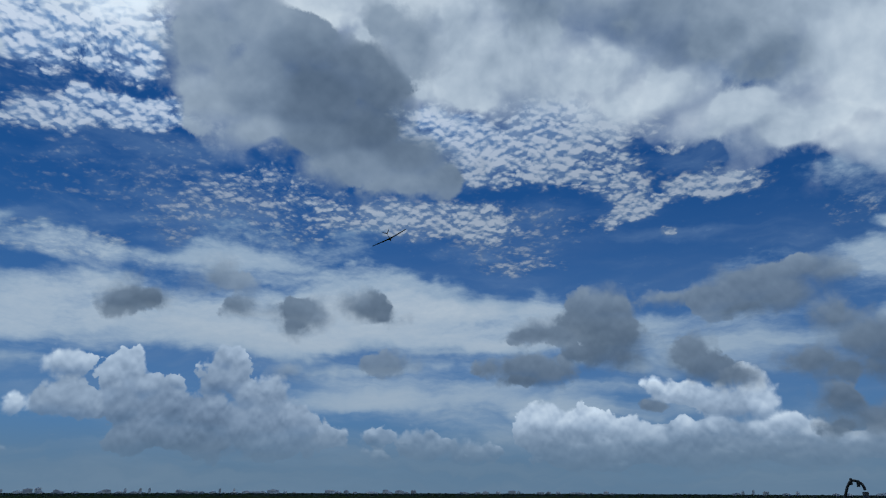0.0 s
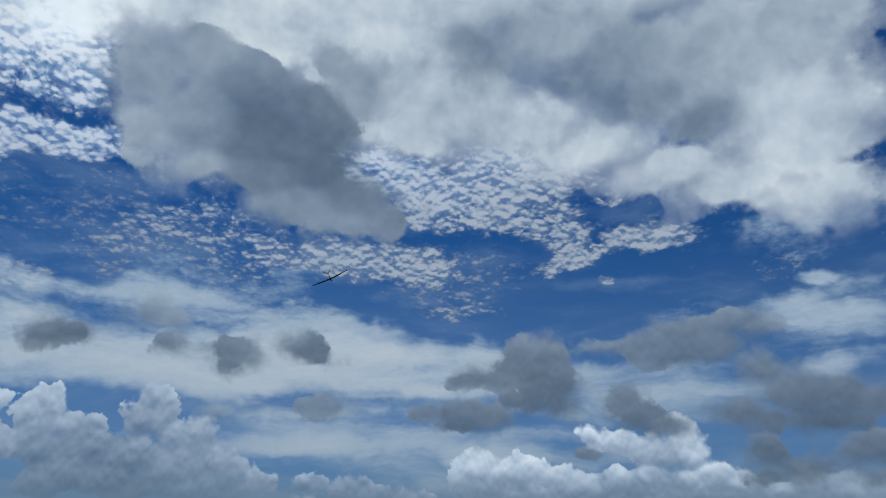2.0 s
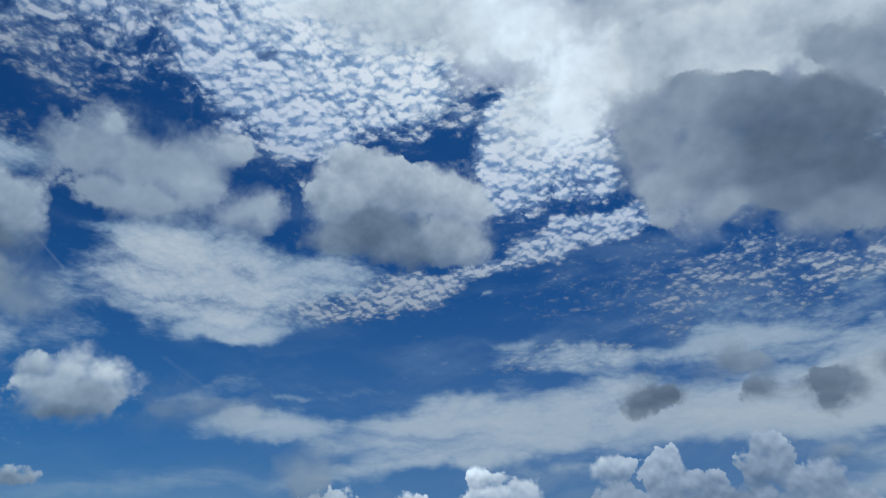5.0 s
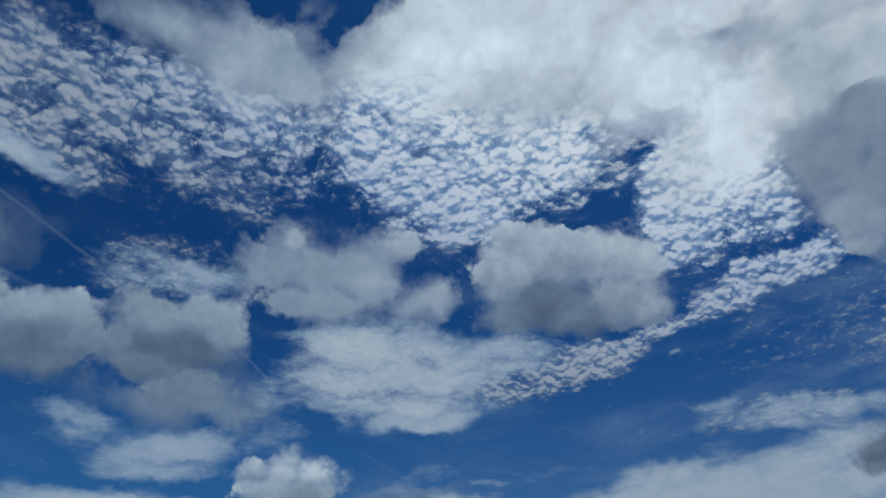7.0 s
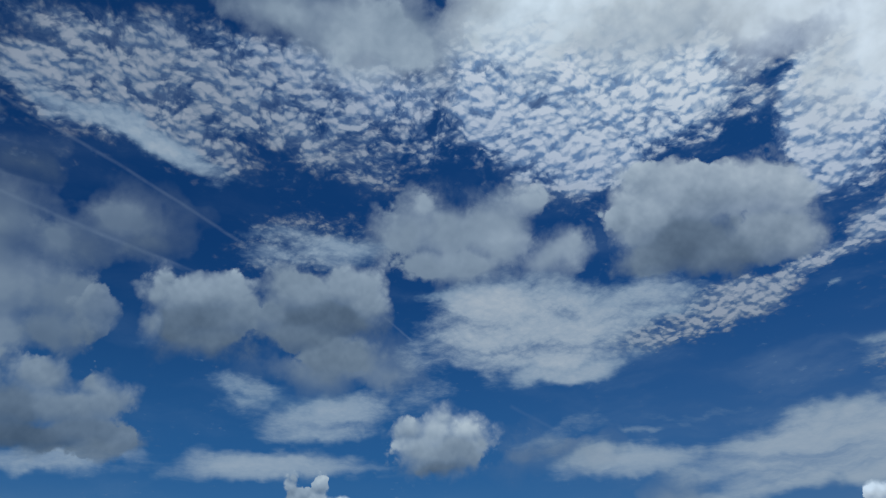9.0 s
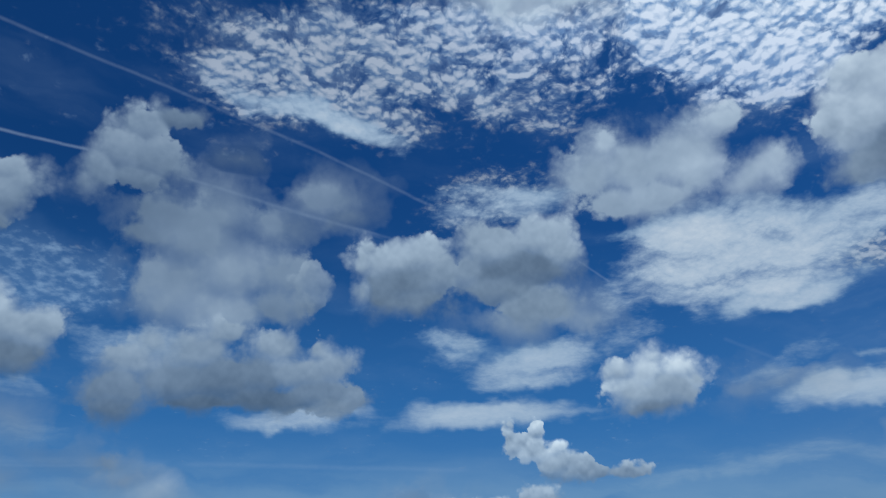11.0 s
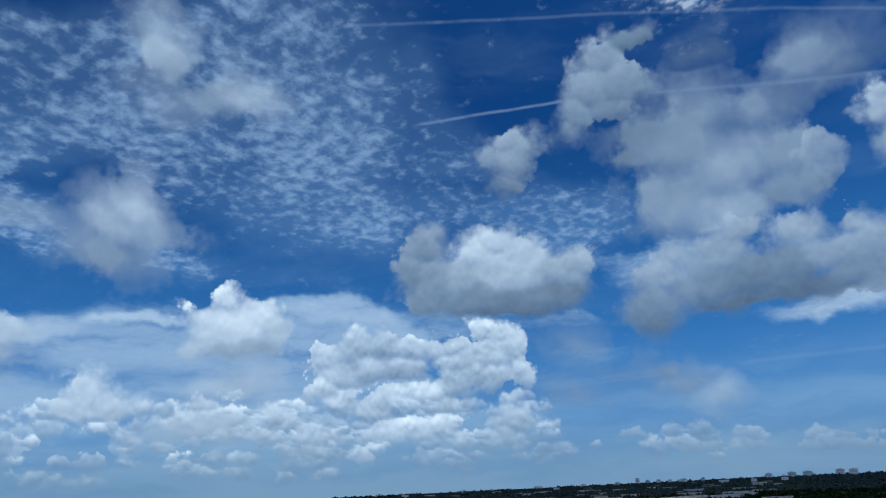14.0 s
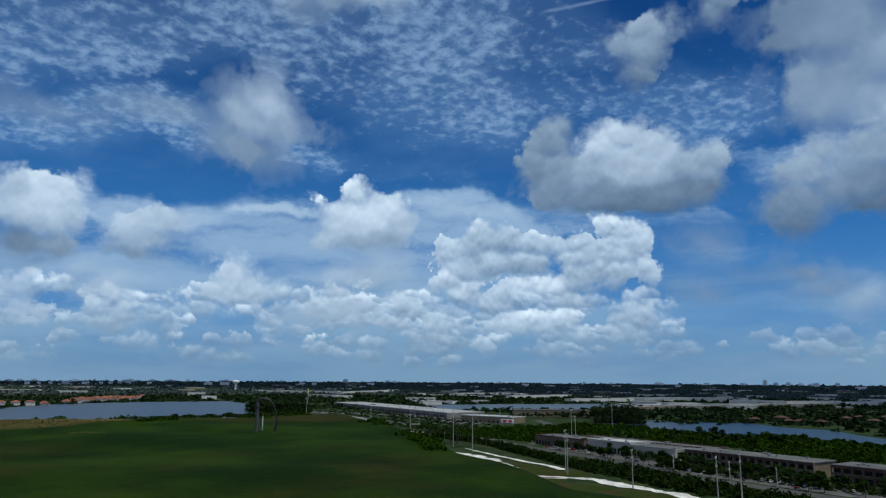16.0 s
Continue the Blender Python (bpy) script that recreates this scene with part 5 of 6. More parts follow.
# ---- buildings near the road ----
def arcade_block(a, b, deep, high, label, wall_mat):
    """A two-storey block with deep dark bays on its front, which faces the hill."""
    a, b = b, a
    w = math.dist(a, b)
    ob = thing("office_building", label, "building", ((a[0] + b[0]) / 2, (a[1] + b[1]) / 2, 0), bearing_of(a, b))
    part("wall", box((w - 0.5, deep - 2, high), (0, deep / 2 + 1, 0)), wall_mat, ob)
    bays = int(w / 5.2)
    step = w / bays
    for k in range(bays + 1):
        part("pillar", box((0.7, 0.7, high), (-w / 2 + k * step, 0.35, 0), 0.05), wall_mat, ob)
    for z, t in ((high * 0.42, 1.1), (high - 1.4, 1.4)):
        part("beam", box((w, 0.6, t), (0, 0.3, z)), wall_mat if z < high * 0.6 else TRIM_DARK, ob)
    for level in (0.2, high * 0.42 + 1.1):
        for k in range(bays):
            part("window", box((step - 1.2, 0.12, high * 0.30), (-w / 2 + (k + 0.5) * step, 1.92, level)), DARK_GLASS, ob)
    roof = part("roof", box((w + 0.6, deep + 0.4, 0.5), (0, deep / 2, high)), ROOF_GREY, ob)
    for _ in range(9):
        size = random.uniform(1.2, 2.4)
        part("roof_unit", box((size, size * 0.8, size * 0.55), (random.uniform(-0.45, 0.45) * w, random.uniform(0.2, 0.85) * deep, high + 0.5), 0.08), STEEL, roof)
    return ob


def low_block(name, a, b, deep, high, label, wall_mat, roof_mat, pane=3.0, fascia=TRIM_DARK):
    """A one-storey block: front from a to b facing the hill, tall dark windows in a row."""
    a, b = b, a
    w = math.dist(a, b)
    ob = thing(name, label, "building", ((a[0] + b[0]) / 2, (a[1] + b[1]) / 2, 0), bearing_of(a, b))
    part("wall", box((w, deep, high), (0, deep / 2, 0), 0.05), wall_mat, ob)
    rim = bmesh.new()
    for sx, sy, x, y in ((w + 0.3, 0.5, 0, 0), (w + 0.3, 0.5, 0, deep), (0.5, deep - 0.5, w / 2, deep / 2), (0.5, deep - 0.5, -w / 2, deep / 2)):
        box((sx, sy, 0.9), (x, y, high), bm=rim)
    part("parapet", rim, fascia, ob)
    roof = part("roof", box((w - 0.6, deep - 0.6, 0.3), (0, deep / 2, high)), roof_mat, ob)
    for _ in range(max(3, int(w / 16))):
        size = random.uniform(1.2, 2.6)
        part("roof_unit", box((size, size * 0.8, size * 0.55), (random.uniform(-0.45, 0.45) * w, random.uniform(0.2, 0.85) * deep, high + 0.3), 0.08), STEEL, roof)
    if pane:
        for k in range(int(w / pane)):
            if k % 6 != 5:
                part("window", box(((pane * 0.6 if pane < 5 else 2.4), 0.14, high * (0.45 if pane < 5 else 0.3)), (-w / 2 + (k + 0.5) * pane, -0.04, 0.4)), DARK_GLASS, ob)
    return ob


arcade_block((-440.3, -167.6), (-457, -256), 24, 8.6, "long two-storey beige office building with dark arcades", BEIGE_WALL)
arcade_block((-430, -92), (-440, -158), 24, 8.6, "two-storey brown office building with dark arcades", BROWN_WALL)
low_block("shop_building", (-459.5, -265), (-466, -305), 22, 7.2, "white one-storey shop building with dark windows", SHOP_WALL, ROOF_GREY, 3.2, SHOP_WALL)
low_block("shop_building", (-466, -305), (-471, -346), 24, 8.6, "white shop building with a tall plain front", SHOP_WALL, ROOF_WHITE, 3.2, SHOP_WALL)
low_block("shop_building", (-474, -352), (-486, -412), 26, 7.4, "brown one-storey shop building with a pale roof", BROWN_WALL, ROOF_GREY, 4.0)
low_block("shop_building", (-492, -255), (-512, -385), 18, 6.6, "long low beige building with a grey roof", BEIGE_WALL, ROOF_GREY, 0)
low_block("warehouse", (-698, -753), (-811, -1202), 62, 7.0, "very long warehouse with shaded grey walls and a white roof", SHADED_WALL, ROOF_WHITE, 4.6, WHITE_WALL)
low_block("warehouse", (-675, -610), (-665, -690), 30, 7.5, "white-roofed store with a beige front", BEIGE_WALL, ROOF_WHITE, 7.0, WHITE_WALL)
low_block("warehouse", (-897, -627), (-810, -730), 40, 9.0, "long low beige warehouse by the lake", BEIGE_WALL, ROOF_GREY, 0)
for k in range(6):
    a = Vector((-1125, -735)).lerp(Vector((-1880, -545)), k / 6)
    b = Vector((-1125, -735)).lerp(Vector((-1880, -545)), (k + 0.9) / 6)
    low_block("warehouse", tuple(b), tuple(a), 45, 7.0, "long pale warehouse beyond the lake", SHADED_WALL if k % 2 else BEIGE_WALL, ROOF_GREY, 12.0, WHITE_WALL)

sign = thing("shop_sign", "red and white shop sign on two posts", "sign", (-652, -596, 0), 132.4)
part("board", box((15, 0.5, 5), (0, 0, 2.5), 0.1), SIGN_WHITE, sign)
for x, w in ((-3.5, 5.0), (3.0, 4.0)):
    part("red_bar", box((w, 0.2, 2.6), (x, -0.32, 3.6)), SIGN_RED, sign)
for x in (-6, 6):
    part("post", rod((x, 0, 0), (x, 0, 3), 0.25), POLE_GREY, sign)
mast = thing("pylon_sign", "tall yellow pylon sign on a post", "sign", (-830, -1330, 0), 40)
part("post", rod((0, 0, 0), (0, 0, 22), 0.6), POLE_GREY, mast)
part("board", box((7, 1.2, 12), (0, 0, 20), 0.2), SIGN_YELLOW, mast)


# ---- houses by the lake ----
def house(at, turn, w, d, h, wall_mat=WHITE_WALL, label="low house with white walls and an orange tiled roof", roof_mat=ROOF_TILE):
    ob = thing("house", label, "house", (*at, 0), turn, "houses by the lake")
    part("wall", box((w, d, h)), wall_mat, ob)
    bm = bmesh.new()
    e, rise = 0.9, d * 0.26
    base = [bm.verts.new(p) for p in ((-w / 2 - e, -d / 2 - e, h), (w / 2 + e, -d / 2 - e, h), (w / 2 + e, d / 2 + e, h), (-w / 2 - e, d / 2 + e, h))]
    ridge = [bm.verts.new((-w / 2 + d / 2, 0, h + rise)), bm.verts.new((w / 2 - d / 2, 0, h + rise))]
    for f in ((base[0], base[1], ridge[1], ridge[0]), (base[1], base[2], ridge[1]), (base[2], base[3], ridge[0], ridge[1]), (base[3], base[0], ridge[0]), tuple(base[::-1])):
        bm.faces.new(f)
    part("roof", bm, roof_mat, ob)
    for k in range(int(w / 4)):
        for y in (-d / 2 - 0.03, d / 2 + 0.03):
            part("window", box((1.6, 0.12, 1.4), (-w / 2 + 2 + 4 * k, y, 1.0)), DARK_GLASS, ob)
    return ob


rows = random.Random(8)
for j in range(3):
    for k in range(15):
        x, y = -432 - 13 * k - 45 * j + rows.uniform(-4, 4), -1618 - 9.5 * k - 95 * j + rows.uniform(-8, 8)
        house((x, y), rows.uniform(-60, 30), rows.uniform(11, 17), rows.uniform(8, 11), rows.uniform(3.5, 7.0))
for k in range(12):
    house((-298 - 8 * k, -1510 - 40 * (k % 3) + rows.uniform(-8, 8)), rows.uniform(-60, 30), rows.uniform(10, 15), rows.uniform(8, 10), rows.uniform(4, 8))
for k in range(14):
    house((-960 - rows.uniform(0, 260), -180 - rows.uniform(0, 260)), rows.uniform(0, 90), rows.uniform(12, 18), rows.uniform(9, 11), rows.uniform(3, 5), BROWN_WALL, "brown-walled house with a dull tiled roof among trees", ROOF_BROWN)

# ---- water tower ----
tank = thing("water_tower", "white water tower with a bulging tank", "water tower", (-1395, -2796, 1.0))
bm = bmesh.new()
outline = [(5.0, 0), (4.2, 6), (4.0, 20), (5.5, 26), (13.0, 31), (14.5, 35), (13.5, 39), (8.0, 42), (0.05, 43)]
loops = [[bm.verts.new((r * math.cos(2 * math.pi * i / 24), r * math.sin(2 * math.pi * i / 24), z)) for i in range(24)] for r, z in outline]
for a, b in zip(loops, loops[1:]):
    for i in range(24):
        bm.faces.new((a[i], a[(i + 1) % 24], b[(i + 1) % 24], b[i]))
part("tank", bm, TANK_WHITE, tank)
part("railing", rod((0, 0, 43), (0, 0, 46), 0.3), STEEL, tank)


# ---- far warehouses and towers ----
def far_block(name, at, turn, w, d, h, mat, roof_mat, label, category):
    ob = thing(name, label, category, (*at, ground_height(*at) - 1), turn)
    part("wall", box((w, d, h)), mat, ob)
    part("roof", box((w + 0.4, d + 0.4, 0.8), (0, 0, h)), roof_mat, ob)
    return ob


def polar(az, r):
    return (-math.sin(radians(az)) * r, math.cos(radians(az)) * r)


deck = random.Random(21)
for k in range(130):
    az, r = deck.uniform(104, 170), 1500 + 2900 * deck.random()
    if az > 146 and r < 2600:
        continue
    far_block("warehouse", polar(az, r), az + deck.uniform(-25, 25), deck.uniform(25, 90), deck.uniform(18, 36), deck.uniform(5, 9),
              deck.choice((WHITE_WALL, BEIGE_WALL, WHITE_WALL)), ROOF_WHITE, "far pale warehouse among dark trees", "warehouse")


def pale_row(a, b, deep, high, wall_mat, label):
    """A long plain pale block between two front corners."""
    mid = ((a[0] + b[0]) / 2, (a[1] + b[1]) / 2)
    ob = far_block("warehouse", mid, bearing_of(a, b), math.dist(a, b), deep, high, wall_mat, ROOF_WHITE, label, "warehouse")
    for k in range(int(math.dist(a, b) / 14)):
        x = -math.dist(a, b) / 2 + 7 + 14 * k
        part("loading_door", box((5, 0.3, high * 0.45), (x, deep / 2 + 0.1, 0)), HAZED_GLASS, ob)
        if k % 2:
            part("roof_unit", box((3, 3, 1.4), (x, deep * 0.2, high + 0.8)), STEEL, ob)
    return ob


LONG_ROWS = (((-1725, -1777), (-1889, -1719), 8), ((-1515, -1378), (-1790, -1384), 9), ((-1401, -1083), (-1631, -1060), 9), ((-1714, -1070), (-1896, -932), 9), ((-1636, -798), (-1686, -696), 10),
                ((-1577, -652), (-1732, -599), 12), ((-1695, -580), (-1839, -560), 10), ((-1300, -2366), (-1456, -2129), 9), ((-1360, -1988), (-1865, -2320), 9), ((-1125, -1786), (-1150, -1652), 8),
                ((-885, -2079), (-933, -2062), 11), ((-776, -1735), (-809, -1722), 9))
FAR_ROWS = [(a, b) for a, b, h in LONG_ROWS]
for a, b, h in LONG_ROWS:
    pale_row(b, a, 24, h, WHITE_WALL, "long white warehouse among dark trees")
for a, b, h in (((-318, -880), (-346, -866), 6), ((-388, -848), (-424, -826), 6), ((-492, -826), (-522, -806), 6), ((-545, -775), (-535, -735), 6)):
    pale_row(b, a, 16, h, WHITE_WALL, "low white-roofed shed behind the hill")
for az, wide in ((167.4, 40), (166.7, 30), (166.0, 36), (165.05, 62), (163.8, 66), (162.8, 34), (162.2, 40), (161.6, 36), (161.0, 48), (159.6, 40), (155.5, 80), (154.3, 90), (148.5, 60), (147.6, 50), (143.2, 70), (131.0, 70), (119.5, 60), (107.5, 90), (105.5, 50), (103.5, 60)):
    far_block("apartment_block", polar(az, 4150), az, wide * 0.55, 18, 16, TANK_WHITE, ROOF_WHITE, "distant white apartment block above the trees", "apartment block")


def tower(az, r, w, h, steps=1):
    """A far high-rise: a slab with bands of windows and a plant room."""
    x, y = polar(az, r)
    ob = thing("high_rise", "distant high-rise on the skyline, grey-blue with haze", "high-rise", (x, y, ground_height(x, y) - 1), az, "buildings on the skyline")
    part("wall", box((w, w * 0.6, h)), TOWER_HAZED, ob)
    for k in range(max(1, int(h / 9))):
        part("window_band", box((w * 0.94, w * 0.62, 1.6), (0, 0, 4 + 9 * k)), HAZED_GLASS, ob)
    part("plant_room", box((w * 0.4, w * 0.3, 4), (0, 0, h)), TOWER_HAZED, ob)
    return ob


skyline = random.Random(33)
for az, w, h in ((34.2, 90, 26), (33.6, 40, 22), (31.0, 70, 24), (28.6, 42, 36), (29.2, 60, 28), (27.5, 40, 18), (24.4, 60, 22), (23.2, 20, 30), (22.2, 18, 34),
                 (21.6, 18, 34), (19.6, 50, 20), (16.8, 18, 33), (15.8, 16, 30), (13.0, 90, 24), (8.8, 80, 22), (7.6, 40, 18), (4.6, 50, 24), (3.6, 60, 20), (2.5, 40, 22),
                 (-5.0, 60, 20), (-12.0, 40, 16), (-21.5, 20, 24), (-22.2, 16, 30), (-23.0, 40, 20), (-25, 24, 18)):
    tower(az, 4780, 0.8 * w, 0.62 * h + 8)
for az, w, h in ((113.5, 24, 62), (112.8, 26, 36), (112.0, 26, 40), (111.2, 24, 34), (110.2, 30, 36), (108.9, 24, 38), (104.5, 40, 46), (103.0, 44, 50), (102.0, 50, 50),
                 (100.0, 44, 56), (99.2, 44, 54), (115.0, 30, 30), (117.5, 40, 26), (145.2, 30, 44), (121.0, 40, 24), (126.5, 30, 24), (133.0, 40, 26), (161, 70, 26), (158.2, 60, 28), (164.5, 60, 24), (167, 40, 24)):
    tower(az, 4700, w, 0.55 * h)
for _ in range(110):
    tower(skyline.choice((skyline.uniform(-32, 36), skyline.uniform(-10, 36), skyline.uniform(98, 170))), 4780, skyline.uniform(15, 50), skyline.uniform(8, 15))


# ---- poles ----
def power_pole(at, high):
    ob = thing("utility_pole", "tall grey concrete power pole with crossarms", "utility pole", (*at, ground_height(*at) - 0.3), 20, "power poles")
    part("shaft", rod((0, 0, 0), (0, 0, high), 0.36, 0.2, 10), POLE_GREY, ob)
    for z in (high - 1.0, high - 4.5):
        arm = part("crossarm", rod((-2.2, 0, z), (2.2, 0, z), 0.12, n=6), POLE_GREY, ob)
        for x in (-2, 2):
            part("insulator", rod((x, 0, z), (x, 0, z + 0.9), 0.14, n=6), TANK_WHITE, arm)
    return ob


for x, y, h in ((-395.5, -397.9, 32), (-357.7, -279.8, 25), (-347, -270, 24), (-440.4, -525.5, 26), (-318, -152, 24), (-312, -160, 22), (-415, -440, 30), (-560, -430, 27), (-520, -395, 24),
                (-600, -560, 28), (-480, -640, 26), (-560, -900, 30), (-700, -480, 26), (-330, -215, 20), (-395, -195, 11), (-405, -235, 11), (-385, -165, 11)):
    power_pole((x, y), h)


# ---- trees ----
def clump_mesh(rng, leaves, spread, high, size):
    """A crown of many small two-sided leaf clusters with an uneven outline."""
    verts, faces = [], []
    lobes = [(rng.uniform(-0.6, 0.6) * spread, rng.uniform(-0.6, 0.6) * spread, rng.uniform(0.3, 1.0) * high, rng.uniform(0.35, 0.6) * spread) for _ in range(7)]
    for _ in range(leaves):
        lx, ly, lz, lr = rng.choice(lobes)
        d = Vector((rng.gauss(0, 1), rng.gauss(0, 1), rng.gauss(0, 1))).normalized() * lr * rng.uniform(0.6, 1.05)
        c = Vector((lx, ly, lz)) + Vector((d.x, d.y, d.z * 0.75))
        n = (d.normalized() + Vector((rng.uniform(-0.5, 0.5), rng.uniform(-0.5, 0.5), rng.uniform(0, 0.8)))).normalized()
        u = n.orthogonal().normalized()
        v = n.cross(u)
        s = size * rng.uniform(0.6, 1.3)
        k = len(verts)
        verts += [tuple(c + s * u), tuple(c + s * (0.2 * u + 0.8 * v) + 0.2 * s * n), tuple(c - s * (0.9 * u - 0.2 * v)), tuple(c - s * (0.1 * u + 0.9 * v) + 0.15 * s * n)]
        faces.append((k, k + 1, k + 2, k + 3))
    return verts, faces


def broadleaf(label, mat, seed, high=9.0):
    rng = random.Random(seed)
    ob = thing("tree", label, "tree", (0, 0, -60))
    bm = rod((0, 0, 0), (0.15, 0.1, high * 0.5), 0.035 * high, 0.018 * high, 7)
    for k in range(5):
        a = k * 1.3
        rod((0.15, 0.1, high * 0.42), (math.cos(a) * high * 0.22, math.sin(a) * high * 0.22, high * 0.72), 0.014 * high, 0.006 * high, 5, bm)
    part("trunk", bm, BARK, ob)
    verts, faces = clump_mesh(rng, 420, high * 0.42, high * 0.55, high * 0.07)
    crown = link_mesh("crown", [(x, y, z + high * 0.38) for x, y, z in verts], faces, mat)
    crown.parent = ob
    return ob


def palm(seed):
    rng = random.Random(seed)
    ob = thing("palm_tree", "slender palm tree with drooping fronds by the road", "palm tree", (0, 0, -60))
    part("trunk", tube([(0, 0, 0), (0.2, 0, 3), (0.25, 0.1, 6), (0.2, 0.1, 9)], 0.22, 7), BARK, ob)
    for k in range(13):
        a = k * 2.4 + rng.uniform(-0.2, 0.2)
        lift = rng.uniform(-0.3, 0.9)
        bm = bmesh.new()
        prev = None
        for s in range(6):
            t = s / 5
            r, z = 3.2 * t, 9 + 1.6 * lift * t + 0.6 * t - 2.6 * t * t
            w = 0.45 * math.sin(math.pi * min(0.15 + t * 0.85, 1.0)) + 0.04
            c = Vector((0.2 + r * math.cos(a), 0.1 + r * math.sin(a), z))
            side = Vector((-math.sin(a), math.cos(a), -0.4)) * w
            other = Vector((math.sin(a), -math.cos(a), -0.4)) * w
            row = [bm.verts.new(c + side), bm.verts.new(c), bm.verts.new(c + other)]
            if prev:
                bm.faces.new((prev[0], prev[1], row[1], row[0]))
                bm.faces.new((prev[1], prev[2], row[2], row[1]))
            prev = row
        part("frond", bm, LEAF_MID, ob)
    return ob


grove = random.Random(4)
oaks = [broadleaf("broad dark green tree on the plain", LEAF_DARK, 3), broadleaf("rounded dark green tree beside the road", LEAF_MID, 5), broadleaf("low fresh green tree by the lake", LEAF_FRESH, 9, 8.0)]
palms = [palm(2), palm(6)]


def plant(kind, x, y, scale):
    made = copy_thing(kind, pose(x, y, ground_height(x, y) - 0.1, 0, 0, grove.uniform(0, 360)))
    made.scale = (scale, scale, scale * grove.uniform(0.85, 1.1))
    tagged(made, group="trees on the plain")


def along(line, t):
    k = min(int(t * (len(line) - 1)), len(line) - 2)
    a, b = Vector(line[k]), Vector(line[k + 1])
    return a.lerp(b, t * (len(line) - 1) - k)


HEDGE = [(-318, -60), (-335, -170), (-368, -262), (-405, -340), (-448, -430), (-470, -520)]
for k in range(56):
    p = along(HEDGE, grove.random())
    plant(oaks[1], p.x - grove.uniform(-3, 28 if p.y > -270 else 6), p.y + grove.uniform(-5, 5), grove.uniform(0.3, 0.55))
for k in range(22):
    p = along([(-470, -560), (-440, -470), (-420, -420), (-432, -480), (-500, -560)], grove.random())
    plant(palms[k % 2], p.x + grove.uniform(-10, 10), p.y + grove.uniform(-10, 10), grove.uniform(0.9, 1.3))
for x, y in ((-432, -282), (-436, -286), (-428, -300), (-420, -190), (-425, -182), (-418, -176), (-420, -125), (-412, -118)):
    plant(palms[0], x, y, 0.85)
for k in range(30):
    p = along([(-408, -110), (-420, -200), (-425, -250)], grove.random())
    plant(oaks[grove.randrange(2)], p.x + grove.uniform(-7, 7), p.y, grove.uniform(0.4, 0.8))
for k in range(24):
    plant(oaks[0], -780 + grove.uniform(-45, 45) - 100, -600 + grove.uniform(-30, 20), grove.uniform(1.0, 1.7))
for k in range(26):
    p = along([(-700, -640), (-790, -690), (-880, -620)], grove.random())
    plant(oaks[0], p.x + grove.uniform(0, 22), p.y + grove.uniform(-4, 10), grove.uniform(0.5, 0.9))
for k in range(60):
    plant(palms[k % 2], -468 - 16 * grove.random(), -600 + 85 * grove.random(), grove.uniform(0.8, 1.15))
for k in range(50):
    p = along([(-560, -1010), (-640, -1120), (-700, -1260), (-860, -1500)], grove.random())
    plant(oaks[0], p.x + grove.uniform(-40, 30), p.y + grove.uniform(-40, 40), grove.uniform(1.0, 1.9))
for k in range(24):
    p = along([(-800, -705), (-925, -630)], (k + 0.5) / 24)
    plant(oaks[1], p.x + 9, p.y + 9, grove.uniform(0.55, 0.95))
for k in range(22):
    p = along([(-1060, -640), (-1200, -630), (-1370, -560), (-1700, -560)], grove.random())
    plant(oaks[0], p.x + 14, p.y + grove.uniform(0, 30), grove.uniform(0.8, 1.3))
for x, y, s in ((-671, -359, 1.1), (-669, -344, 1.2), (-673, -338, 0.9), (-668, -352, 0.8), (-790, -560, 2.2), (-805, -575, 2.4), (-820, -566, 2.0)):
    plant(oaks[0], x, y, s)
for k in range(36):
    p = along([(-420, -880), (-470, -780), (-500, -720)], grove.random())
    plant(oaks[grove.randrange(2)], p.x + grove.uniform(-25, 25), p.y + grove.uniform(-10, 10), grove.uniform(0.7, 1.3))
for k in range(96):
    p = along(ROAD[1:8], grove.random())
    plant(oaks[1] if k % 3 else palms[k % 2], p.x - grove.choice((9, 12, 22, 31, 34)), p.y + grove.uniform(-5, 5), grove.uniform(0.5, 0.95))
for k in range(40):
    p = along([(-438, -90), (-447, -165), (-464, -258), (-474, -345)], grove.random())
    plant(oaks[grove.randrange(2)], p.x + grove.uniform(8, 20), p.y, grove.uniform(0.35, 0.75))
for first in oaks + palms:
    for o in (*first.children_recursive, first):
        bpy.data.objects.remove(o)


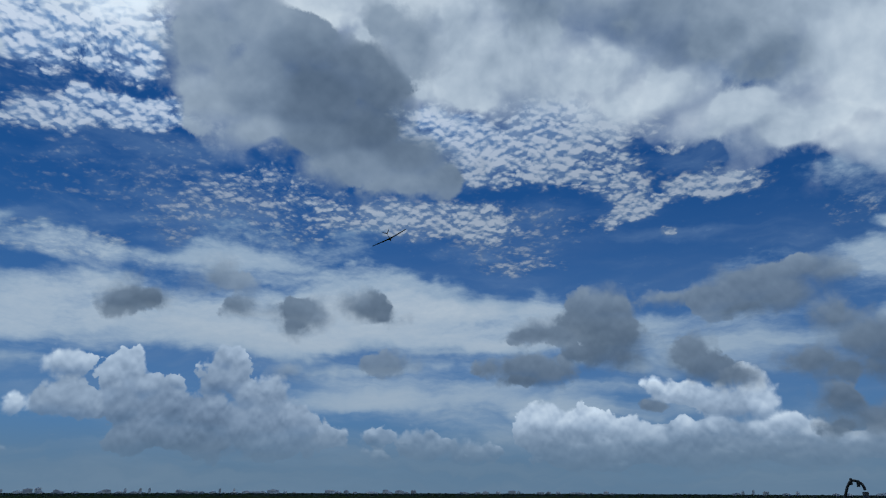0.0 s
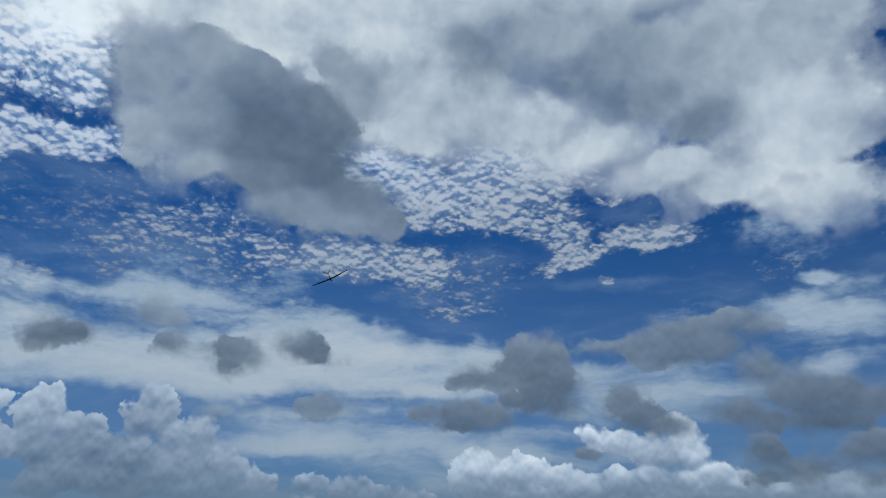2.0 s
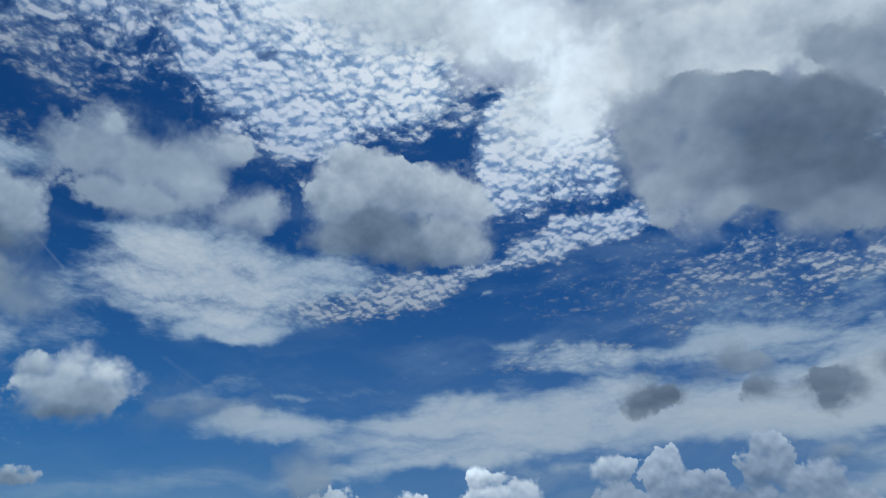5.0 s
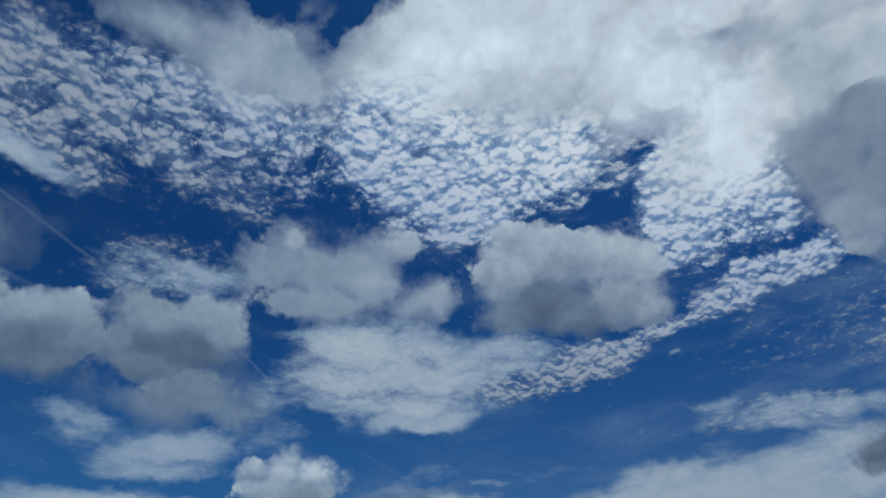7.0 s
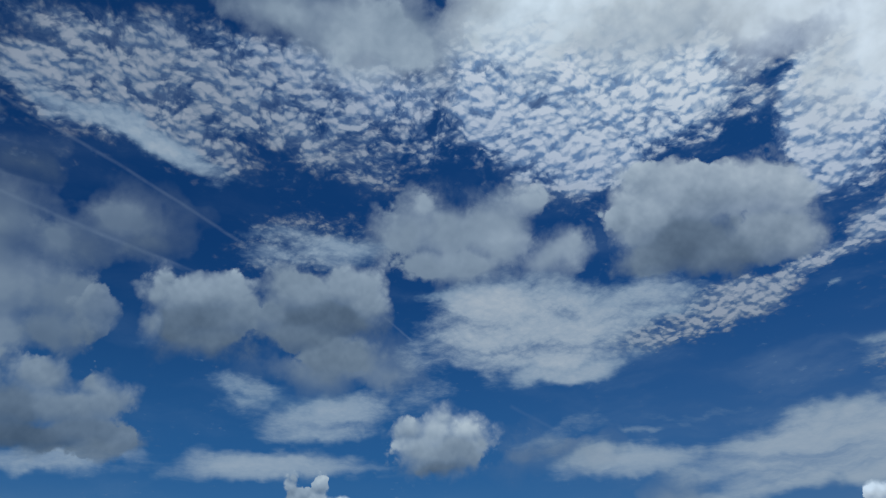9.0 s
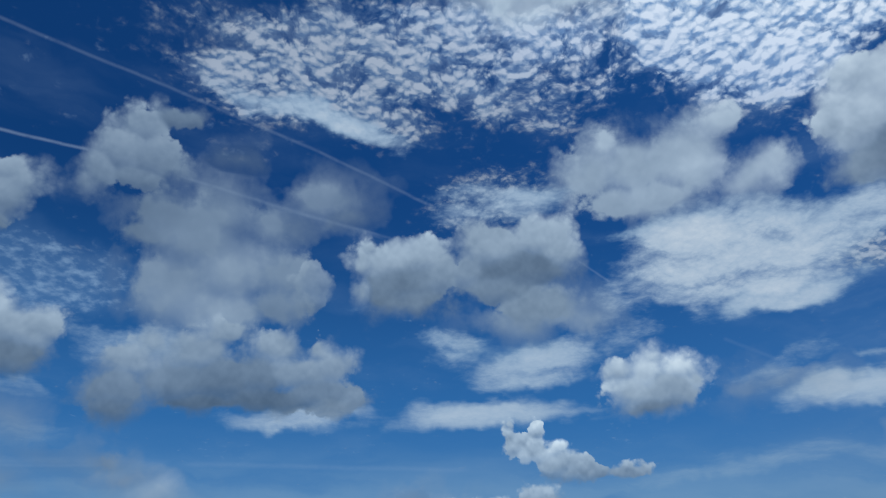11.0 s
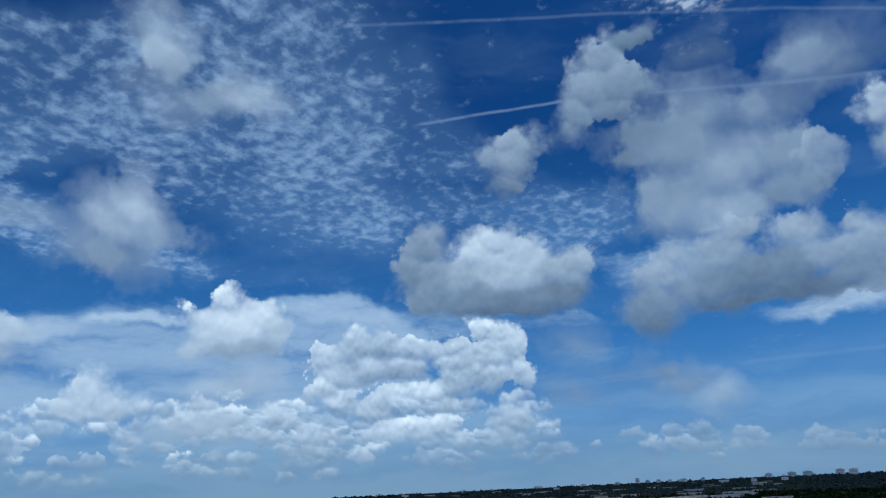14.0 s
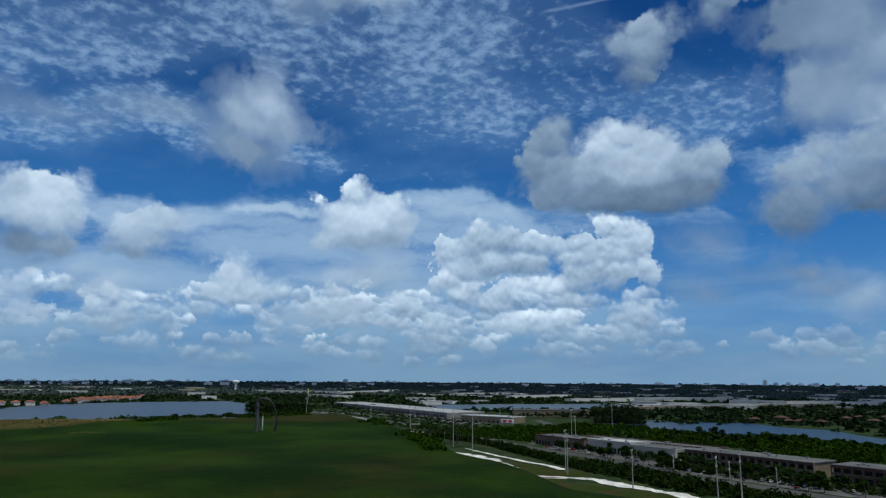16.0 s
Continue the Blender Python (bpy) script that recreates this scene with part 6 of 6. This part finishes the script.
def woods(name, label, mat, spots, size, leaves=18, leaf=0.36):
    """Many tree crowns in one mesh, each a loose heap of leafy tufts round a low core."""
    rng = np.random.RandomState(len(spots))
    at = np.repeat(np.array([(x, y, ground_height(x, y) - 0.1 * s) for x, y, s in spots]), leaves, 0)
    wide = np.repeat(np.array([s for x, y, s in spots]), leaves)[:, None]
    out = rng.normal(size=(len(at), 3))
    out /= np.linalg.norm(out, axis=1)[:, None]
    out[:, 2] = np.abs(out[:, 2])
    uneven = np.repeat(rng.uniform(0.6, 1.25, (len(spots), 1)), leaves, 0)
    mid = at + out * wide * rng.uniform(0.55, 1.05, (len(at), 1)) * np.array((1.0, 1.0, size)) * (1, 1, 1) * np.hstack([np.ones_like(uneven), np.ones_like(uneven), uneven])
    face = out + 0.8 * rng.normal(size=out.shape)
    u = np.cross(face, rng.normal(size=out.shape))
    u /= np.linalg.norm(u, axis=1)[:, None]
    v = np.cross(face, u)
    v /= np.linalg.norm(v, axis=1)[:, None]
    s = wide * leaf * rng.uniform(0.5, 1.3, (len(at), 1))
    corners = np.stack([mid + s * u, mid + 0.9 * s * v, mid - s * u, mid - 0.7 * s * v], 1).reshape(-1, 3)
    return tagged(link_mesh(name, corners.tolist(), np.arange(len(corners)).reshape(-1, 4).tolist(), mat), label, "woods", kind="stuff")


def in_lake(x, y):
    for lake in (LAKE_EAST, LAKE_MIDDLE, LAKE_WEST):
        inside = False
        for (x0, y0), (x1, y1) in zip(lake, lake[1:] + lake[:1]):
            if (y0 > y) != (y1 > y) and x < (x1 - x0) * (y - y0) / (y1 - y0) + x0:
                inside = not inside
        if inside:
            return True
    return False


forest = random.Random(77)
spots = []
while len(spots) < 13000:
    az, r = forest.uniform(96, 176), 700 + 4150 * forest.random() ** 0.9
    x, y = polar(az, r)
    patchy = noise.noise((x * 0.0035, y * 0.0035, 8.0))
    if in_lake(x, y) or patchy < -0.3 or (r < 1300 and -860 < x < -440 and y < -420):
        continue
    spots.append((x, y, forest.uniform(4, 8) * (1 + r / 7000)))
for k in range(260):
    p = along([(-1050, -650), (-1200, -625), (-1370, -560), (-1700, -530), (-1900, -480)], forest.random())
    spots.append((p.x + forest.uniform(8, 40), p.y + forest.uniform(0, 30), forest.uniform(3, 6.5)))
for k in range(300):
    p = along([(-650, -640), (-672, -760), (-720, -930), (-775, -1180)], forest.random())
    spots.append((p.x + forest.choice((0, 14, 40, 70)), p.y + forest.uniform(-8, 8), forest.uniform(1.4, 3.2)))
for k in range(260):
    p = along([(-560, -560), (-610, -650), (-650, -800), (-690, -1000)], forest.random())
    spots.append((p.x + forest.uniform(-48, 45), p.y + forest.uniform(-20, 20), forest.uniform(1.4, 3.4)))
for k in range(120):
    p = along([(-800, -500), (-960, -430), (-930, -200), (-860, -120)], forest.random())
    spots.append((p.x - forest.uniform(10, 90), p.y + forest.uniform(-40, 40), forest.uniform(3, 6)))
for k in range(260):
    j = forest.random()
    spots.append((-290 - 380 * j + forest.uniform(-15, 15), -1500 - 190 * j - forest.choice((0, 40, 95, 140)) * j + forest.uniform(-25, 25), forest.uniform(2.0, 4.5)))
for k in range(420):
    p = along([(-960, -560), (-1040, -420), (-1020, -250), (-960, -90)], forest.random())
    spots.append((p.x - forest.uniform(-40, 190), p.y + forest.uniform(-30, 30), forest.uniform(3.5, 6.5)))
for a, b in FAR_ROWS:
    for k in range(int(math.dist(a, b) / 14)):
        p = Vector(a).lerp(Vector(b), forest.random())
        spots.append((p.x * 0.975 + forest.uniform(-6, 6), p.y * 0.975 + forest.uniform(-6, 6), forest.uniform(2.5, 5.0)))
woods("woods", "dark green woods spread over the plain", LEAF_DARK, [s for s in spots if math.hypot(s[0], s[1]) < 2300], 0.8, 16, 0.45)
woods("far_woods", "hazy dark green woods far over the plain", LEAF_HAZED, [s for s in spots if math.hypot(s[0], s[1]) >= 2300], 0.7, 12, 0.55)
rim = []
while len(rim) < 5200:
    az = forest.uniform(-46, 40) if forest.random() < 0.55 else forest.uniform(92, 178)
    rim.append((*polar(az, forest.uniform(4250, 4860)), forest.uniform(6, 10)))
woods("far_woods", "dark tree line along the horizon", LEAF_HAZED, rim, 0.3, 8, 0.6)
pines = [(*polar(forest.uniform(122.2, 125.6), forest.uniform(945, 1005)), forest.uniform(4.5, 7.5)) for k in range(60)]
woods("pines", "tall dark feathery pines beside the lake", LEAF_DARK, pines, 3.8, 110, 0.22)
hedge = []
for k in range(1300):
    p = along(HEDGE, forest.random())
    hedge.append((p.x - forest.uniform(-4, 32 if p.y > -290 else 10), p.y + forest.uniform(-4, 4), forest.uniform(1.8, 4.2)))
for k in range(800):
    p = along([(-300, -940), (-420, -930), (-500, -900), (-490, -800)], forest.random())
    hedge.append((p.x + forest.uniform(-22, 22), p.y + forest.uniform(-12, 12), forest.uniform(2.5, 6.0)))
for k in range(420):
    p = along([(-570, -1010), (-640, -1120), (-700, -1260), (-860, -1500)], forest.random())
    hedge.append((p.x + forest.uniform(-45, 35), p.y + forest.uniform(-40, 40), forest.uniform(3.5, 8.0)))
for k in range(420):
    p = along([(-400, -60), (-406, -140), (-416, -215), (-428, -262)], forest.random())
    hedge.append((p.x + forest.uniform(-16, 6), p.y + forest.uniform(-3, 3), forest.uniform(0.8, 2.2)))
woods("hedge", "dense dark green hedge and scrub along the road", LEAF_MID, hedge, 1.1, 56, 0.22)
scrub = []
while len(scrub) < 3400:
    x, y = forest.uniform(-745, -470), forest.uniform(-560, -20)
    if in_lake(x, y) or x > -490 - 0.06 * (y + 20) - (30 if y < -230 else 0):
        continue
    grown = noise.noise((x * 0.02, y * 0.02, 6.0)) + 0.5 * noise.noise((x * 0.07, y * 0.07, 2.0))
    if grown < -0.6:
        continue
    scrub.append((x, y, forest.uniform(1.8, 3.6) * (1.2 + 0.9 * grown)))
woods("mangrove_scrub", "fresh green mangrove scrub between shops and lake", LEAF_FRESH, scrub, 0.9, 72, 0.32)


# ---- parked cars ----
def car(paint):
    ob = thing("car", "small parked car seen from far above", "car", (0, 0, -60), group="parked cars")
    bm = box((4.4, 1.8, 0.75), (0, 0, 0.3), 0.18)
    part("body", bm, paint, ob)
    cabin = bmesh.new()
    low = [cabin.verts.new(p) for p in ((-1.5, -0.8, 1.0), (1.1, -0.8, 1.0), (1.1, 0.8, 1.0), (-1.5, 0.8, 1.0))]
    top = [cabin.verts.new(p) for p in ((-1.1, -0.65, 1.5), (0.5, -0.65, 1.5), (0.5, 0.65, 1.5), (-1.1, 0.65, 1.5))]
    cabin.faces.new(top)
    for i in range(4):
        cabin.faces.new((low[i], low[(i + 1) % 4], top[(i + 1) % 4], top[i]))
    part("cabin", cabin, DARK_GLASS, ob)
    part("roof", box((1.6, 1.3, 0.05), (-0.3, 0, 1.5)), paint, ob)
    for x in (-1.35, 1.35):
        for y in (-0.85, 0.85):
            part("wheel", rod((x, y - 0.1, 0.33), (x, y + 0.1, 0.33), 0.33, n=10), TYRE, ob)
    return ob


lot = random.Random(15)
LONG_YARD = [(-640, -1000), (-700, -860), (-672, -740), (-640, -640)]
models = [car(p) for p in CAR_PAINTS]
for k in range(46):
    t = lot.random()
    p = along([(x - 21, y - 4) for x, y in ROAD[1:8]], t)
    m = copy_thing(models[lot.choice((0, 0, 0, 1, 1, 2, 2, 3, 4))], pose(p.x + lot.choice((-6, 0, 6)), p.y, 0.1, 0, 0, 20 + lot.choice((0, 180))))
for k in range(30):
    p = along([(-560, -1000), (-540, -820), (-560, -700)], lot.random())
    m = copy_thing(models[lot.choice((0, 0, 0, 1, 1, 2, 2, 3, 4))], pose(p.x + lot.choice((-9, 0, 9)), p.y, 0.1, 0, 0, lot.choice((0, 180))))
for k in range(60):
    p = along(LONG_YARD, lot.random())
    m = copy_thing(models[lot.choice((0, 0, 0, 1, 2, 2))], pose(p.x + lot.choice((-14, -5, 5, 14)), p.y, 0.12, 0, 0, lot.choice((80, 260))))
for first in models:
    for o in (*first.children_recursive, first):
        bpy.data.objects.remove(o)


# ---- gas wells on the hilltop ----
def gas_well(at, turn, high, reach, label):
    """A gas well: a grey riser, a black hose arched over from its top into the ground, and a valve."""
    ob = thing("gas_well", label, "gas well", (*at, ground_height(*at) - 0.02), turn, "gas wells on the hilltop")
    part("riser", rod((0, 0, 0), (0, 0, high * 0.93), 0.055, n=12), PVC, ob)
    part("collar", rod((0, 0, high * 0.74), (0, 0, high * 0.84), 0.08, n=12), RUBBER, ob)
    pts = [(reach * (0.5 - 0.5 * math.cos(math.pi * t)) if t < 1 else reach, 0, high * 0.9 + (0.12 * high + 0.05) * math.sin(math.pi * min(t * 0.9 + 0.1, 1)) - high * 0.58 * max(0, t - 0.45) ** 1.6 / 0.55**1.6) for t in [k / 14 for k in range(15)]]
    part("hose", tube(pts, 0.026, 10), RUBBER, ob)
    part("sleeve", rod((reach, 0, high * 0.34), (reach - 0.06 * high, 0, 0), 0.05, n=10), RUBBER, ob)
    valve = part("valve", rod((0.1, 0, high * 0.98), (0.1, 0, high * 1.05), 0.03, n=8), RUBBER, ob)
    part("valve", rod((0.22, 0, high * 1.0), (0.22, 0, high * 1.07), 0.025, n=8), RUBBER, ob)
    part("stake", rod((reach * 0.3, 0.25, 0), (reach * 0.3, 0.25, high * 0.5), 0.02, n=6), TANK_WHITE, ob)
    return ob


gas_well(polar(151.8, 24.0), 151.8, 0.98, 0.62, "gas well with a black arched hose on the grassy hilltop")
gas_well(polar(-29.1, 17.0), -29.7 + 180, 1.83, 0.48, "gas well with a dark arched hose at the hill's edge")


# ---- model glider ----
glider = thing("model_glider", "dark model glider with long straight wings in flight", "glider")
span = 3.0
wing = bmesh.new()
prev = None
for s in range(-8, 9):
    t = s / 8
    chord, z, sweep = 0.25 * (1 - 0.45 * abs(t) ** 1.5), 0.10 * abs(t) ** 1.4, 0.02 * abs(t)
    row = [wing.verts.new((t * span / 2, y + sweep * -1, z + h)) for y, h in ((chord * 0.5, 0), (chord * 0.2, 0.016), (-chord * 0.5, 0.002), (chord * 0.2, -0.010))]
    if prev:
        for i in range(4):
            wing.faces.new((prev[i], prev[(i + 1) % 4], row[(i + 1) % 4], row[i]))
    else:
        wing.faces.new(row[::-1])
    prev = row
wing.faces.new(prev)
part("wing", wing, GLIDER_DARK, glider)
hull = bmesh.new()
loops = []
for y, r, z in ((0.42, 0.012, 0), (0.36, 0.045, 0), (0.2, 0.06, 0), (-0.05, 0.055, 0), (-0.3, 0.028, 0.01), (-0.75, 0.016, 0.02), (-1.0, 0.012, 0.02)):
    loops.append([hull.verts.new((r * math.cos(2 * math.pi * i / 10), y, z + r * math.sin(2 * math.pi * i / 10))) for i in range(10)])
for a, b in zip(loops, loops[1:]):
    for i in range(10):
        hull.faces.new((a[i], a[(i + 1) % 10], b[(i + 1) % 10], b[i]))
hull.faces.new(loops[0][::-1])
hull.faces.new(loops[-1])
part("fuselage", hull, GLIDER_DARK, glider)
for side in (-1, 1):
    fin = bmesh.new()
    root, tip = Vector((0, -0.95, 0.02)), Vector((side * 0.30, -1.02, 0.28))
    quad = [root + Vector((0, 0.09, 0)), tip + Vector((0, 0.06, 0)), tip - Vector((0, 0.05, 0)), root - Vector((0, 0.09, 0))]
    low = [fin.verts.new(p - Vector((0, 0, 0.006))) for p in quad]
    high_row = [fin.verts.new(p + Vector((0, 0, 0.006))) for p in quad]
    fin.faces.new(high_row)
    fin.faces.new(low[::-1])
    for i in range(4):
        fin.faces.new((low[i], low[(i + 1) % 4], high_row[(i + 1) % 4], high_row[i]))
    part("tail_fin", fin, GLIDER_DARK, glider)
ahead, right, above = framed(4.85, 19.4)
lean = radians(28.5)
along_wing = math.cos(lean) * right + math.sin(lean) * above
over_wing = (math.cos(lean) * above - math.sin(lean) * right + 0.5 * ahead).normalized()
glider.matrix_world = Matrix.Translation(Vector(EYE) + 57 * ahead) @ Matrix((along_wing, over_wing.cross(along_wing), over_wing)).transposed().to_4x4()


# ---- grass on the hilltop ----
tuft = random.Random(12)
dry_v, dry_f = [], []
for _ in range(45000):
    az, r = tuft.uniform(157, 174), tuft.uniform(23, 34)
    x, y = polar(az, r)
    if noise.noise((x * 0.09, y * 0.09, 2.0)) + 0.5 * noise.noise((x * 0.4, y * 0.4, 5.0)) < -0.25 + 0.6 * max(0, 161 - az) / 6 or tuft.random() > ((r - 23) / 11) ** 0.9:
        continue
    z = ground_height(x, y) - 0.03
    tall = tuft.uniform(0.03, 0.08)
    for _ in range(3):
        a = tuft.uniform(0, 2 * math.pi)
        w, lean = 0.018, tuft.uniform(0.05, 0.2)
        k = len(dry_v)
        dry_v += [(x + w * math.cos(a), y + w * math.sin(a), z), (x - w * math.cos(a), y - w * math.sin(a), z), (x - lean * math.sin(a), y + lean * math.cos(a), z + tall)]
        dry_f.append((k, k + 1, k + 2))
tagged(link_mesh("grass", dry_v, dry_f, DRY_GRASS), "pale dry grass on the hill's shoulder", "grass", kind="stuff")

bushes = []
for _ in range(900):
    az = tuft.uniform(138, 160)
    x, y = polar(az, plateau_edge(az) + tuft.uniform(-3, 12))
    if noise.noise((x * 0.2, y * 0.2, 7.0)) > 0.05:
        bushes.append((x, y, tuft.uniform(0.07, 0.30)))
woods("hill_scrub", "low dark weeds on the hill's edge", LEAF_FRESH, bushes, 0.6, 60, 0.2)
